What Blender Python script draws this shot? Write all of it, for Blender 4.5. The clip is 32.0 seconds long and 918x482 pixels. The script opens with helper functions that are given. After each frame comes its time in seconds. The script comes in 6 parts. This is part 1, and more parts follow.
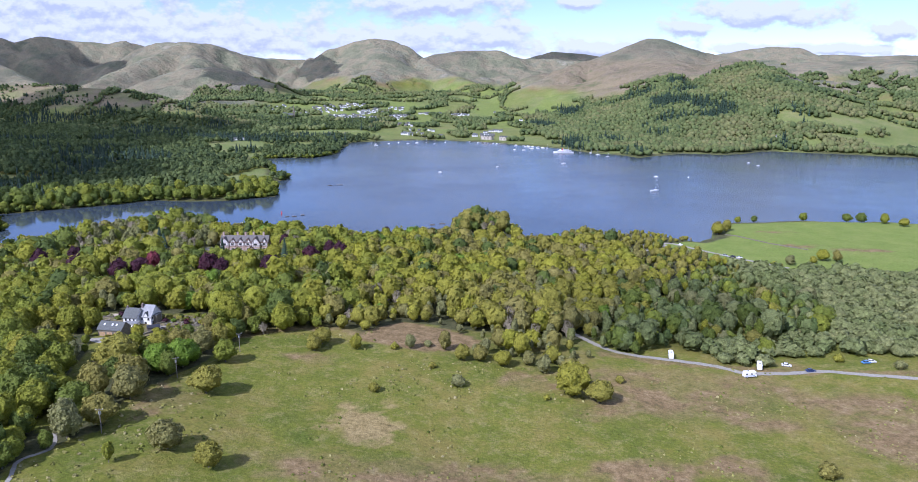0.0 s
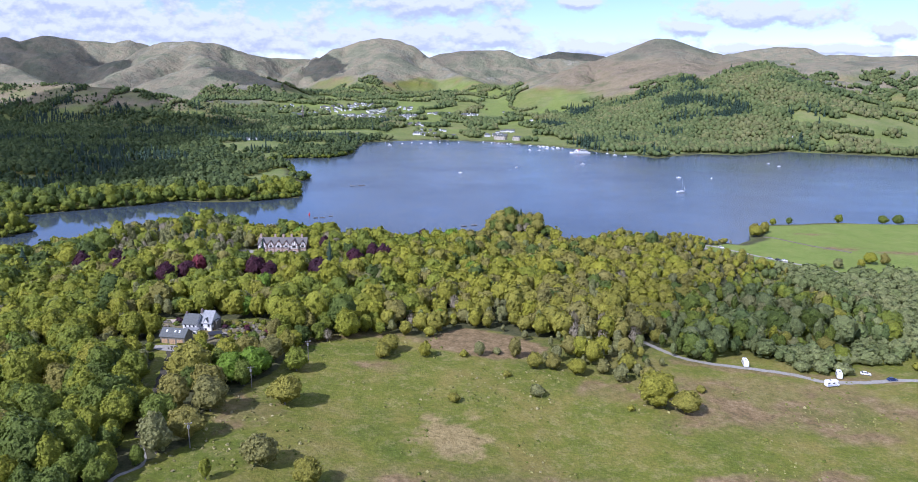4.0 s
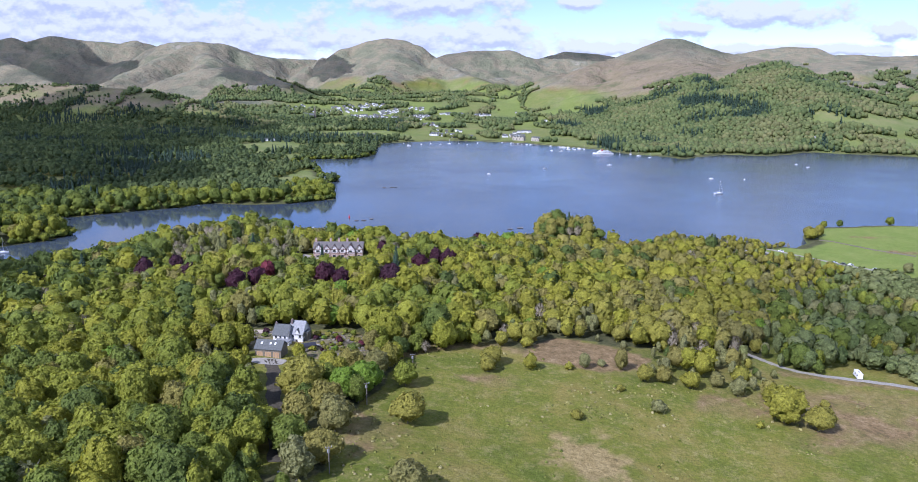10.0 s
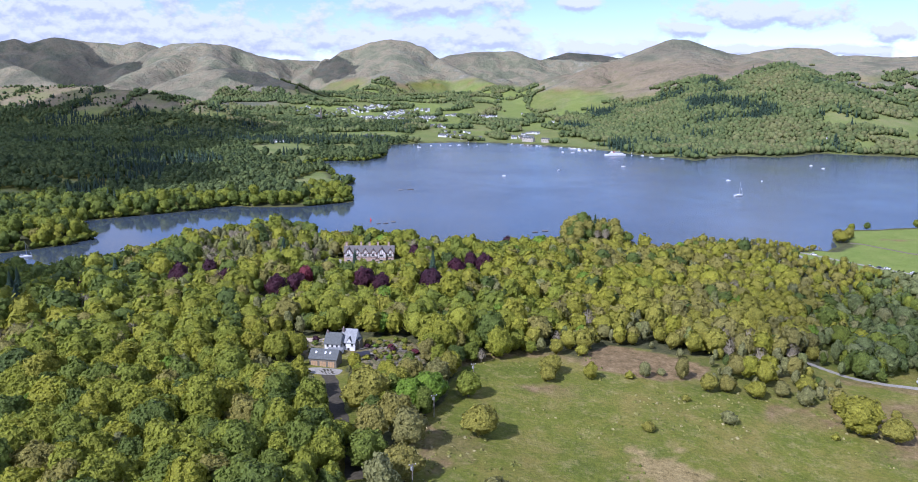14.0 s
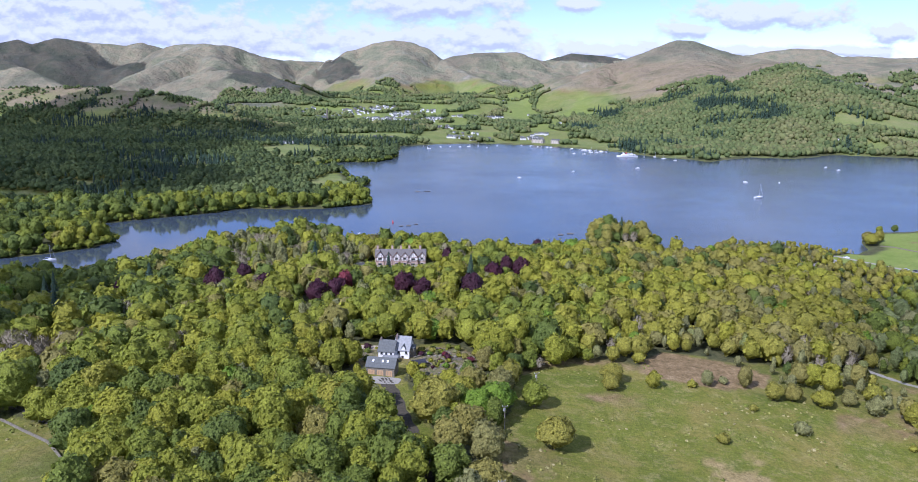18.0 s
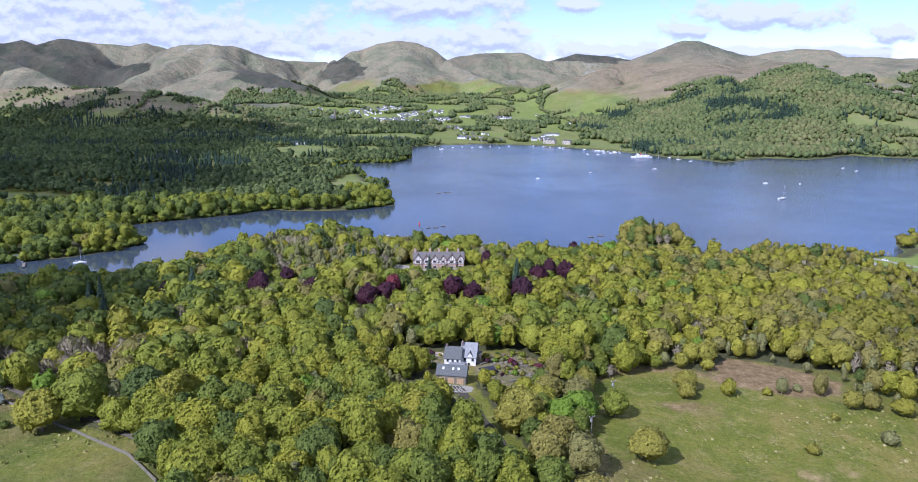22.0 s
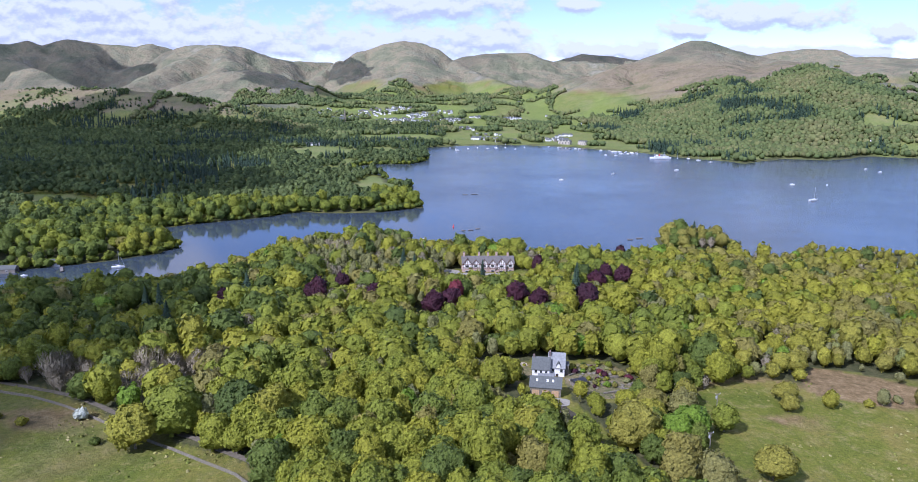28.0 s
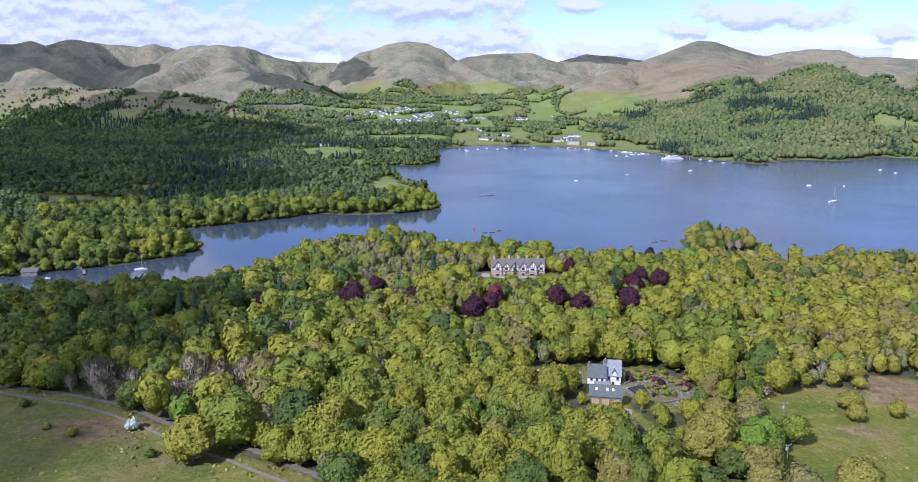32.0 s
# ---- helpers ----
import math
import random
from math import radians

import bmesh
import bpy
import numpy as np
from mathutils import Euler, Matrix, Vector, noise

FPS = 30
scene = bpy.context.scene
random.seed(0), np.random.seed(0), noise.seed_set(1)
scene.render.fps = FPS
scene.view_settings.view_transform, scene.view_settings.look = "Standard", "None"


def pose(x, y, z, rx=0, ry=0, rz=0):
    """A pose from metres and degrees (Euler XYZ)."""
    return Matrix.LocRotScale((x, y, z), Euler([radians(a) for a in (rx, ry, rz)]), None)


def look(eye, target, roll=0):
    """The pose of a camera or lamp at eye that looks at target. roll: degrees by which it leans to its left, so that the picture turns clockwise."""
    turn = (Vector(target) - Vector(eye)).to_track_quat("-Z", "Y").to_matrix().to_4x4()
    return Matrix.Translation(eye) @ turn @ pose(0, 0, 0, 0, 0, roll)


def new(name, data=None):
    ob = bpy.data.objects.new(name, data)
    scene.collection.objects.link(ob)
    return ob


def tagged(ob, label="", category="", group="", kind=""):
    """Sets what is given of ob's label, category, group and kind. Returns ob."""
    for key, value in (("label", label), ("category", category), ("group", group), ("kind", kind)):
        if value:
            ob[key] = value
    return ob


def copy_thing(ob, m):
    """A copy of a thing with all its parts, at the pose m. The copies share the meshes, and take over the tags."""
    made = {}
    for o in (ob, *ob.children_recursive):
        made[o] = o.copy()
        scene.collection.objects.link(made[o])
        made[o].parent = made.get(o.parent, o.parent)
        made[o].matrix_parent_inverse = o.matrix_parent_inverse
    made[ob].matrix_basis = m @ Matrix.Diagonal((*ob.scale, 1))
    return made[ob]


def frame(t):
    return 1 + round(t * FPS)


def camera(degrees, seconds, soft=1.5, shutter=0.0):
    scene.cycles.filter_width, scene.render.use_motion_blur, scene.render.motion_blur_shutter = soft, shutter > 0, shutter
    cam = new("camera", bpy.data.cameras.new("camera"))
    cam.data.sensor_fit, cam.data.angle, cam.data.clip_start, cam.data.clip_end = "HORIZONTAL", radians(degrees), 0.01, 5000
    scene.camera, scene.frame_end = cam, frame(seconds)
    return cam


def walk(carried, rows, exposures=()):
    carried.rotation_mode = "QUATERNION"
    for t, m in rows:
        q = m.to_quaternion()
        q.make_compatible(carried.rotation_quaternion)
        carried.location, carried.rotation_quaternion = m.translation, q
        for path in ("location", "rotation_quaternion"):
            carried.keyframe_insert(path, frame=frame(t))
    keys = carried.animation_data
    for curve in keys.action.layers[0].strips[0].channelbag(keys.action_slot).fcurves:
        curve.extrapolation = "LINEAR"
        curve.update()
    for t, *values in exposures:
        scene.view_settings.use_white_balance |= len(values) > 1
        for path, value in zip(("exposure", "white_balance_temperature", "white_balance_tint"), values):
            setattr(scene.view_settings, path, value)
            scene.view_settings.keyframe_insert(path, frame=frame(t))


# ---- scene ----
cam = camera(66.0, 32.0, soft=0.95)
# seconds, place in metres over the lake, yaw, pitch, lean to the right
ROWS = [
    (0.0, -0.00, -0.00, 138.19, -0.000, -12.546, -0.519),
    (1.0, -7.85, 2.44, 138.07, -0.004, -12.557, -0.553),
    (2.0, -15.87, 4.99, 137.96, 0.000, -12.561, -0.577),
    (3.0, -23.78, 7.53, 137.82, 0.008, -12.562, -0.590),
    (6.0, -47.27, 14.96, 137.45, 0.031, -12.539, -0.598),
    (7.0, -55.02, 17.37, 137.37, 0.038, -12.531, -0.591),
    (8.0, -62.44, 19.62, 137.22, 0.041, -12.534, -0.578),
    (9.0, -69.53, 21.87, 137.09, 0.041, -12.540, -0.566),
    (10.0, -76.09, 24.15, 137.09, 0.031, -12.534, -0.552),
    (11.0, -82.26, 26.29, 137.14, 0.021, -12.519, -0.538),
    (12.0, -88.28, 28.23, 137.19, 0.009, -12.501, -0.523),
    (13.0, -94.21, 30.12, 137.28, 0.001, -12.480, -0.511),
    (14.0, -100.05, 31.95, 137.34, -0.007, -12.459, -0.505),
    (17.0, -117.44, 37.32, 137.43, -0.035, -12.403, -0.509),
    (18.0, -123.74, 39.14, 137.38, -0.038, -12.389, -0.516),
    (19.0, -130.50, 40.74, 137.32, -0.033, -12.380, -0.524),
    (20.0, -137.31, 42.33, 137.31, -0.034, -12.372, -0.524),
    (21.0, -144.18, 44.02, 137.30, -0.031, -12.364, -0.514),
    (22.0, -151.05, 45.83, 137.30, -0.026, -12.355, -0.500),
    (23.0, -157.73, 47.69, 137.24, -0.025, -12.351, -0.483),
    (24.0, -164.09, 49.60, 137.21, -0.026, -12.349, -0.466),
    (25.0, -169.62, 51.27, 137.21, -0.030, -12.346, -0.454),
    (28.0, -185.25, 55.95, 137.31, 0.006, -12.329, -0.450),
    (29.0, -190.40, 57.60, 137.32, 0.020, -12.321, -0.456),
    (30.0, -195.42, 59.36, 137.31, 0.028, -12.313, -0.462),
    (31.0, -200.36, 61.23, 137.28, 0.033, -12.307, -0.464),
    (32.0, -205.44, 63.09, 137.20, 0.047, -12.306, -0.464),
]
EXPOSURE, KELVIN, TINT = 0.80, 5190, 27
walk(cam, [(t, pose(x, y, z, 0, 0, yaw) @ pose(0, 0, 0, 90 + pitch) @ pose(0, 0, 0, 0, 0, -lean)) for t, x, y, z, yaw, pitch, lean in ROWS],
     exposures=[(0.0, EXPOSURE, KELVIN, TINT), (32.0, EXPOSURE, KELVIN, TINT)])

# ---- daylight: afternoon sun from behind on the left, broken cloud low over the fells ----
SUN_UP, SUN_ROUND = 42.0, 223.0
to_sun = Vector((math.sin(radians(SUN_ROUND)) * math.cos(radians(SUN_UP)), math.cos(radians(SUN_ROUND)) * math.cos(radians(SUN_UP)), math.sin(radians(SUN_UP))))
sun = new("sun", bpy.data.lights.new("sun", "SUN"))
sun.data.energy, sun.data.angle, sun.data.color = 3.45, radians(0.55), (1.0, 0.95, 0.86)
sun.matrix_world = look((0, 0, 1500), Vector((0, 0, 1500)) - to_sun)

world = bpy.data.worlds.new("sky")
scene.world = world
world.use_nodes = True


def node(tree, kind, **values):
    n = tree.nodes.new(kind)
    for key, value in values.items():
        if key in n.inputs:
            n.inputs[key].default_value = value
    return n


def wire(tree, a, out, b, into):
    tree.links.new(a.outputs[out], b.inputs[into])


def calc(tree, op, a, b, clamp=False):
    """A math node; a and b are numbers or (node, output) pairs."""
    n = tree.nodes.new("ShaderNodeMath")
    n.operation, n.use_clamp = op, clamp
    for k, v in enumerate((a, b)):
        if isinstance(v, tuple):
            tree.links.new(v[0].outputs[v[1]], n.inputs[k])
        else:
            n.inputs[k].default_value = v
    return (n, 0)


def ramp(tree, source, stops, mode="LINEAR"):
    n = tree.nodes.new("ShaderNodeValToRGB")
    n.color_ramp.interpolation = mode
    while len(n.color_ramp.elements) < len(stops):
        n.color_ramp.elements.new(0.5)
    for e, (at, colour) in zip(n.color_ramp.elements, stops):
        e.position, e.color = at, (*colour, 1) if len(colour) == 3 else colour
    tree.links.new(source[0].outputs[source[1]], n.inputs[0])
    return (n, 0)


def blend(tree, amount, a, b, mode="MIX"):
    n = tree.nodes.new("ShaderNodeMix")
    n.data_type, n.blend_type = "RGBA", mode
    for socket, v in ((n.inputs[0], amount), (n.inputs[6], a), (n.inputs[7], b)):
        if isinstance(v, tuple) and not isinstance(v[0], (int, float)):
            tree.links.new(v[0].outputs[v[1]], socket)
        elif isinstance(v, tuple):
            socket.default_value = (*v, 1)
        else:
            socket.default_value = v
    return (n, 2)


# heaps of cumulus low over the fells: slope aside and upwards of the middle, half width, half height
CUMULUS = ((-0.46, 0.070, 0.26, 0.036), (-0.54, 0.103, 0.17, 0.028), (-0.30, 0.060, 0.17, 0.026), (-0.04, 0.108, 0.135, 0.022), (0.157, 0.108, 0.036, 0.010), (-0.10, 0.055, 0.17, 0.026), (0.03, 0.062, 0.10, 0.024),
           (0.19, 0.048, 0.11, 0.014), (0.40, 0.096, 0.125, 0.020), (0.31, 0.078, 0.05, 0.010), (0.585, 0.075, 0.038, 0.016), (0.40, 0.050, 0.10, 0.007), (0.52, 0.052, 0.09, 0.009), (-0.62, 0.045, 0.10, 0.02))


def build_sky():
    t = world.node_tree
    t.nodes.clear()
    out, bg = node(t, "ShaderNodeOutputWorld"), node(t, "ShaderNodeBackground", Strength=0.115)
    sky = node(t, "ShaderNodeTexSky")
    sky.sky_type, sky.sun_disc = "NISHITA", False
    sky.sun_elevation, sky.sun_rotation = radians(SUN_UP), radians(SUN_ROUND)
    sky.air_density, sky.dust_density, sky.ozone_density = 1.0, 0.0, 3.0
    where = node(t, "ShaderNodeTexCoord")
    split = node(t, "ShaderNodeSeparateXYZ")
    wire(t, where, "Generated", split, 0)
    ahead = calc(t, "MAXIMUM", (split, 1), 0.05)
    side, rise = calc(t, "DIVIDE", (split, 0), ahead), calc(t, "DIVIDE", (split, 2), ahead)

    def billow(lift):
        """How deep a direction lies in the cumulus over the fells: heaps on an even base, frayed by noise."""
        at = node(t, "ShaderNodeCombineXYZ")
        up = calc(t, "ADD", rise, lift)
        t.links.new(side[0].outputs[0], at.inputs[0]), t.links.new(up[0].outputs[0], at.inputs[1])
        deep = None
        for cx, cy, rx, ry in CUMULUS:
            m = node(t, "ShaderNodeMapping")
            m.inputs["Scale"].default_value = (1 / rx, 1 / ry, 1.0)
            m.inputs["Location"].default_value = (-cx / rx, -cy / ry, 0.0)
            wire(t, at, 0, m, "Vector")
            far = node(t, "ShaderNodeVectorMath")
            far.operation = "LENGTH"
            wire(t, m, 0, far, 0)
            one = calc(t, "SUBTRACT", 1.0, (far, "Value"))
            deep = one if deep is None else calc(t, "MAXIMUM", deep, one)
        m = node(t, "ShaderNodeMapping")
        m.inputs["Scale"].default_value = (1.0, 1.7, 1.0)
        wire(t, at, 0, m, "Vector")
        n = node(t, "ShaderNodeTexNoise", Scale=22.0, Detail=9.0, Roughness=0.58)
        wire(t, m, 0, n, "Vector")
        return calc(t, "ADD", deep, calc(t, "MULTIPLY", calc(t, "SUBTRACT", (n, 0), 0.5), 3.4))

    # the rest of the sky: noise on a flat layer of cloud seen from below
    flat = node(t, "ShaderNodeCombineXYZ")
    over = calc(t, "ADD", calc(t, "MAXIMUM", (split, 2), 0.0), 0.17)
    for k in (0, 1):
        q = calc(t, "DIVIDE", (split, k), over)
        t.links.new(q[0].outputs[0], flat.inputs[k])
    high = node(t, "ShaderNodeTexNoise", Scale=1.75, Detail=8.0, Roughness=0.54)
    wire(t, flat, 0, high, "Vector")
    aside = calc(t, "MAXIMUM", calc(t, "MULTIPLY", calc(t, "SUBTRACT", (split, 2), 0.13), 12.0), calc(t, "MULTIPLY", calc(t, "SUBTRACT", 0.72, (split, 1)), 8.0))
    aside = calc(t, "MINIMUM", calc(t, "MAXIMUM", aside, 0.0), 1.0)
    here, above = billow(0.0), billow(0.008)
    low = ramp(t, calc(t, "ADD", calc(t, "MULTIPLY", here, 0.5), 0.5), [(0.40, (0, 0, 0)), (0.66, (1, 1, 1))])
    top = calc(t, "MULTIPLY", ramp(t, (high, 0), [(0.475, (0, 0, 0)), (0.55, (1, 1, 1))]), aside)
    mask = calc(t, "MAXIMUM", calc(t, "MULTIPLY", low, 0.93), top)
    crest = calc(t, "ADD", calc(t, "MULTIPLY", calc(t, "SUBTRACT", here, above), 0.9), 0.52)
    shade = ramp(t, crest, [(0.2, (2.95, 3.15, 3.5)), (0.45, (3.65, 3.8, 4.05)), (0.75, (4.35, 4.45, 4.55))])
    blue = blend(t, 1.0, (sky, 0), (0.74, 0.72, 0.80), "MULTIPLY")
    colour = blend(t, mask, blue, shade)
    t.links.new(colour[0].outputs[colour[1]], bg.inputs["Color"])
    wire(t, bg, 0, out, 0)


build_sky()

# ---- materials ----


def shader(name, colour, rough=0.8, spec=0.3, metal=0.0, bump=None, through_light=0.0):
    """A Principled material. colour: an RGB, or a function of the tree that gives a (node, output) pair. bump: (scale, strength, distance)."""
    m = bpy.data.materials.new(name)
    m.use_nodes = True
    t = m.node_tree
    b = t.nodes["Principled BSDF"]
    b.inputs["Roughness"].default_value, b.inputs["Metallic"].default_value = rough, metal
    b.inputs["Specular IOR Level"].default_value = spec
    source = None
    if callable(colour):
        source = colour(t)
        t.links.new(source[0].outputs[source[1]], b.inputs["Base Color"])
    else:
        b.inputs["Base Color"].default_value = (*colour, 1)
    if bump:
        g, n, k = node(t, "ShaderNodeNewGeometry"), node(t, "ShaderNodeTexNoise", Scale=bump[0], Detail=4.0), node(t, "ShaderNodeBump", Strength=bump[1], Distance=bump[2])
        wire(t, g, "Position", n, "Vector"), wire(t, n, 0, k, "Height"), wire(t, k, 0, b, "Normal")
    if through_light:
        tr, mx, out = node(t, "ShaderNodeBsdfTranslucent"), node(t, "ShaderNodeMixShader", Fac=through_light), t.nodes["Material Output"]
        if source:
            t.links.new(source[0].outputs[source[1]], tr.inputs[0])
        else:
            tr.inputs[0].default_value = (*colour, 1)
        wire(t, b, 0, mx, 1), wire(t, tr, 0, mx, 2), wire(t, mx, 0, out, 0)
    return m


def place_noise(t, scale, detail=4.0, rough=0.6):
    g, n = node(t, "ShaderNodeNewGeometry"), node(t, "ShaderNodeTexNoise", Scale=scale, Detail=detail, Roughness=rough)
    wire(t, g, "Position", n, "Vector")
    return (n, 0)


def attr(t, name):
    a = node(t, "ShaderNodeAttribute")
    a.attribute_name = name
    return (a, "Fac")


def leaf_colour(stops, spread=0.4):
    """Leaf colour picked tree by tree along the stops, with lighter and darker sprays within a crown."""
    def make(t):
        base = ramp(t, attr(t, "tint"), stops)
        spray = ramp(t, place_noise(t, 1.5, 5.0, 0.85), [(0.38, (1 - spread,) * 3), (0.62, (1 + spread,) * 3)])
        leafy = blend(t, 1.0, base, spray, "MULTIPLY")
        island = node(t, "ShaderNodeNewGeometry")
        grain = ramp(t, (island, "Random Per Island"), [(0.0, (0.79, 0.80, 0.77)), (1.0, (1.24, 1.23, 1.20))])
        return blend(t, 1.0, leafy, grain, "MULTIPLY")
    return make


BROAD = [(0.0, (0.098, 0.136, 0.032)), (0.14, (0.148, 0.190, 0.032)), (0.28, (0.230, 0.260, 0.030)), (0.44, (0.310, 0.304, 0.030)), (0.58, (0.290, 0.270, 0.046)),
         (0.70, (0.262, 0.232, 0.062)), (0.80, (0.245, 0.246, 0.090)), (0.91, (0.272, 0.268, 0.110)), (1.0, (0.180, 0.275, 0.028))]
mat_broad = shader("broadleaf", leaf_colour(BROAD), 0.6, 0.2, bump=(1.3, 1.0, 1.0), through_light=0.36)
mat_willow = shader("grey_green_leaf", leaf_colour([(0.0, (0.105, 0.150, 0.042)), (0.5, (0.190, 0.222, 0.076)), (1.0, (0.265, 0.278, 0.110))]), 0.6, 0.2, bump=(1.3, 1.0, 1.0), through_light=0.3)
mat_tussock = shader("rough_grass", leaf_colour([(0.0, (0.13, 0.155, 0.026)), (0.45, (0.21, 0.20, 0.055)), (1.0, (0.36, 0.31, 0.155))]), 0.9, 0.1)
mat_twig = shader("bare_twigs", lambda t: ramp(t, place_noise(t, 1.5), [(0.3, (0.30, 0.255, 0.165)), (0.7, (0.42, 0.37, 0.26))]), 0.9, 0.15, through_light=0.25)
mat_copper = shader("copper_leaf", leaf_colour([(0.0, (0.045, 0.017, 0.026)), (0.7, (0.070, 0.020, 0.032)), (1.0, (0.17, 0.035, 0.045))]), 0.5, 0.25, bump=(1.3, 1.0, 1.0), through_light=0.2)
mat_needle = shader("conifer_needle", leaf_colour([(0.0, (0.026, 0.048, 0.030)), (0.6, (0.040, 0.068, 0.038)), (1.0, (0.065, 0.095, 0.045))]), 0.6, 0.25, through_light=0.1)
mat_far = shader("far_leaf", leaf_colour([(0.0, (0.050, 0.076, 0.034)), (0.25, (0.088, 0.122, 0.044)), (0.5, (0.130, 0.168, 0.056)), (0.75, (0.162, 0.186, 0.064)), (1.0, (0.200, 0.196, 0.078))], 0.25), 0.75, 0.15, bump=(0.5, 0.8, 1.2), through_light=0.3)
mat_blossom = shader("hawthorn_blossom", leaf_colour([(0.0, (0.34, 0.38, 0.28)), (1.0, (0.62, 0.64, 0.56))]), 0.6, 0.2, bump=(1.3, 1.0, 1.0), through_light=0.2)
mat_bark = shader("bark", lambda t: ramp(t, place_noise(t, 3.0), [(0.3, (0.10, 0.085, 0.065)), (0.7, (0.24, 0.21, 0.17))]), 0.9, 0.2, bump=(9.0, 0.5, 0.05))


def ground_colour(t):
    grass = ramp(t, place_noise(t, 0.045, 6.0, 0.65), [(0.32, (0.096, 0.122, 0.015)), (0.5, (0.142, 0.152, 0.021)), (0.66, (0.205, 0.172, 0.042))])
    tuft = ramp(t, place_noise(t, 0.75, 6.0, 0.85), [(0.32, (0.62, 0.64, 0.60)), (0.68, (1.38, 1.36, 1.32))])
    pale = ramp(t, place_noise(t, 0.17, 10.0, 0.85), [(0.50, (0, 0, 0)), (0.64, (0.75, 0.75, 0.75))])
    c = blend(t, pale, grass, (0.285, 0.240, 0.095))
    rush = ramp(t, place_noise(t, 0.31, 8.0, 0.8), [(0.58, (0, 0, 0)), (0.66, (0.55, 0.55, 0.55))])
    c = blend(t, rush, c, (0.062, 0.085, 0.020))
    bracken = ramp(t, place_noise(t, 0.22, 8.0, 0.8), [(0.34, (0.105, 0.090, 0.036)), (0.46, (0.190, 0.130, 0.060)), (0.56, (0.255, 0.180, 0.088)), (0.68, (0.330, 0.255, 0.140))])
    c = blend(t, attr(t, "bracken"), c, bracken)
    straw = ramp(t, place_noise(t, 0.3, 8.0, 0.8), [(0.36, (0.120, 0.092, 0.036)), (0.44, (0.265, 0.200, 0.080)), (0.62, (0.350, 0.270, 0.118))])
    c = blend(t, attr(t, "straw"), c, straw)
    field = ramp(t, place_noise(t, 0.015, 8.0, 0.7), [(0.35, (0.118, 0.158, 0.046)), (0.5, (0.162, 0.196, 0.060)), (0.65, (0.215, 0.215, 0.090))])
    c = blend(t, calc(t, "MULTIPLY", attr(t, "field"), 0.85), c, field)
    lush = ramp(t, place_noise(t, 0.05, 6.0, 0.7), [(0.35, (0.150, 0.205, 0.036)), (0.65, (0.205, 0.240, 0.056))])
    c = blend(t, attr(t, "lush"), c, lush)
    fell = ramp(t, place_noise(t, 0.005, 10.0, 0.68), [(0.36, (0.126, 0.134, 0.082)), (0.45, (0.174, 0.174, 0.108)), (0.53, (0.240, 0.205, 0.132)), (0.60, (0.180, 0.180, 0.116)), (0.68, (0.272, 0.246, 0.182))])
    # broad dark patches: heather, painted also to stand in for cloud shadow
    heather_shade = ramp(t, place_noise(t, 0.0021, 8.0, 0.66), [(0.50, (0, 0, 0)), (0.62, (0.55, 0.55, 0.55))])
    fell = blend(t, heather_shade, fell, (0.105, 0.096, 0.070))
    c = blend(t, attr(t, "fell"), c, fell)
    hill = ramp(t, place_noise(t, 0.012, 10.0, 0.75), [(0.36, (0.105, 0.115, 0.055)), (0.45, (0.190, 0.155, 0.092)), (0.56, (0.232, 0.184, 0.120)), (0.66, (0.140, 0.142, 0.070))])
    c = blend(t, attr(t, "brown_hill"), c, hill)
    floor = ramp(t, place_noise(t, 0.4, 5.0), [(0.35, (0.050, 0.058, 0.022)), (0.65, (0.105, 0.100, 0.045))])
    c = blend(t, attr(t, "wood"), c, floor)
    return blend(t, 1.0, c, tuft, "MULTIPLY")


mat_ground = shader("ground", ground_colour, 0.95, 0.15)


def ground_relief():
    """Tufts underfoot everywhere; gullies, crags and scree on the fells."""
    t = mat_ground.node_tree
    k = node(t, "ShaderNodeBump", Strength=1.0, Distance=1.0)
    tufts = calc(t, "MULTIPLY", place_noise(t, 0.8, 5.0, 0.7), 0.5)
    crags = calc(t, "MULTIPLY", calc(t, "MULTIPLY", place_noise(t, 0.007, 8.0, 0.58), 46.0), attr(t, "fell"))
    h = calc(t, "ADD", tufts, crags)
    t.links.new(h[0].outputs[0], k.inputs["Height"])
    wire(t, k, 0, t.nodes["Principled BSDF"], "Normal")


ground_relief()


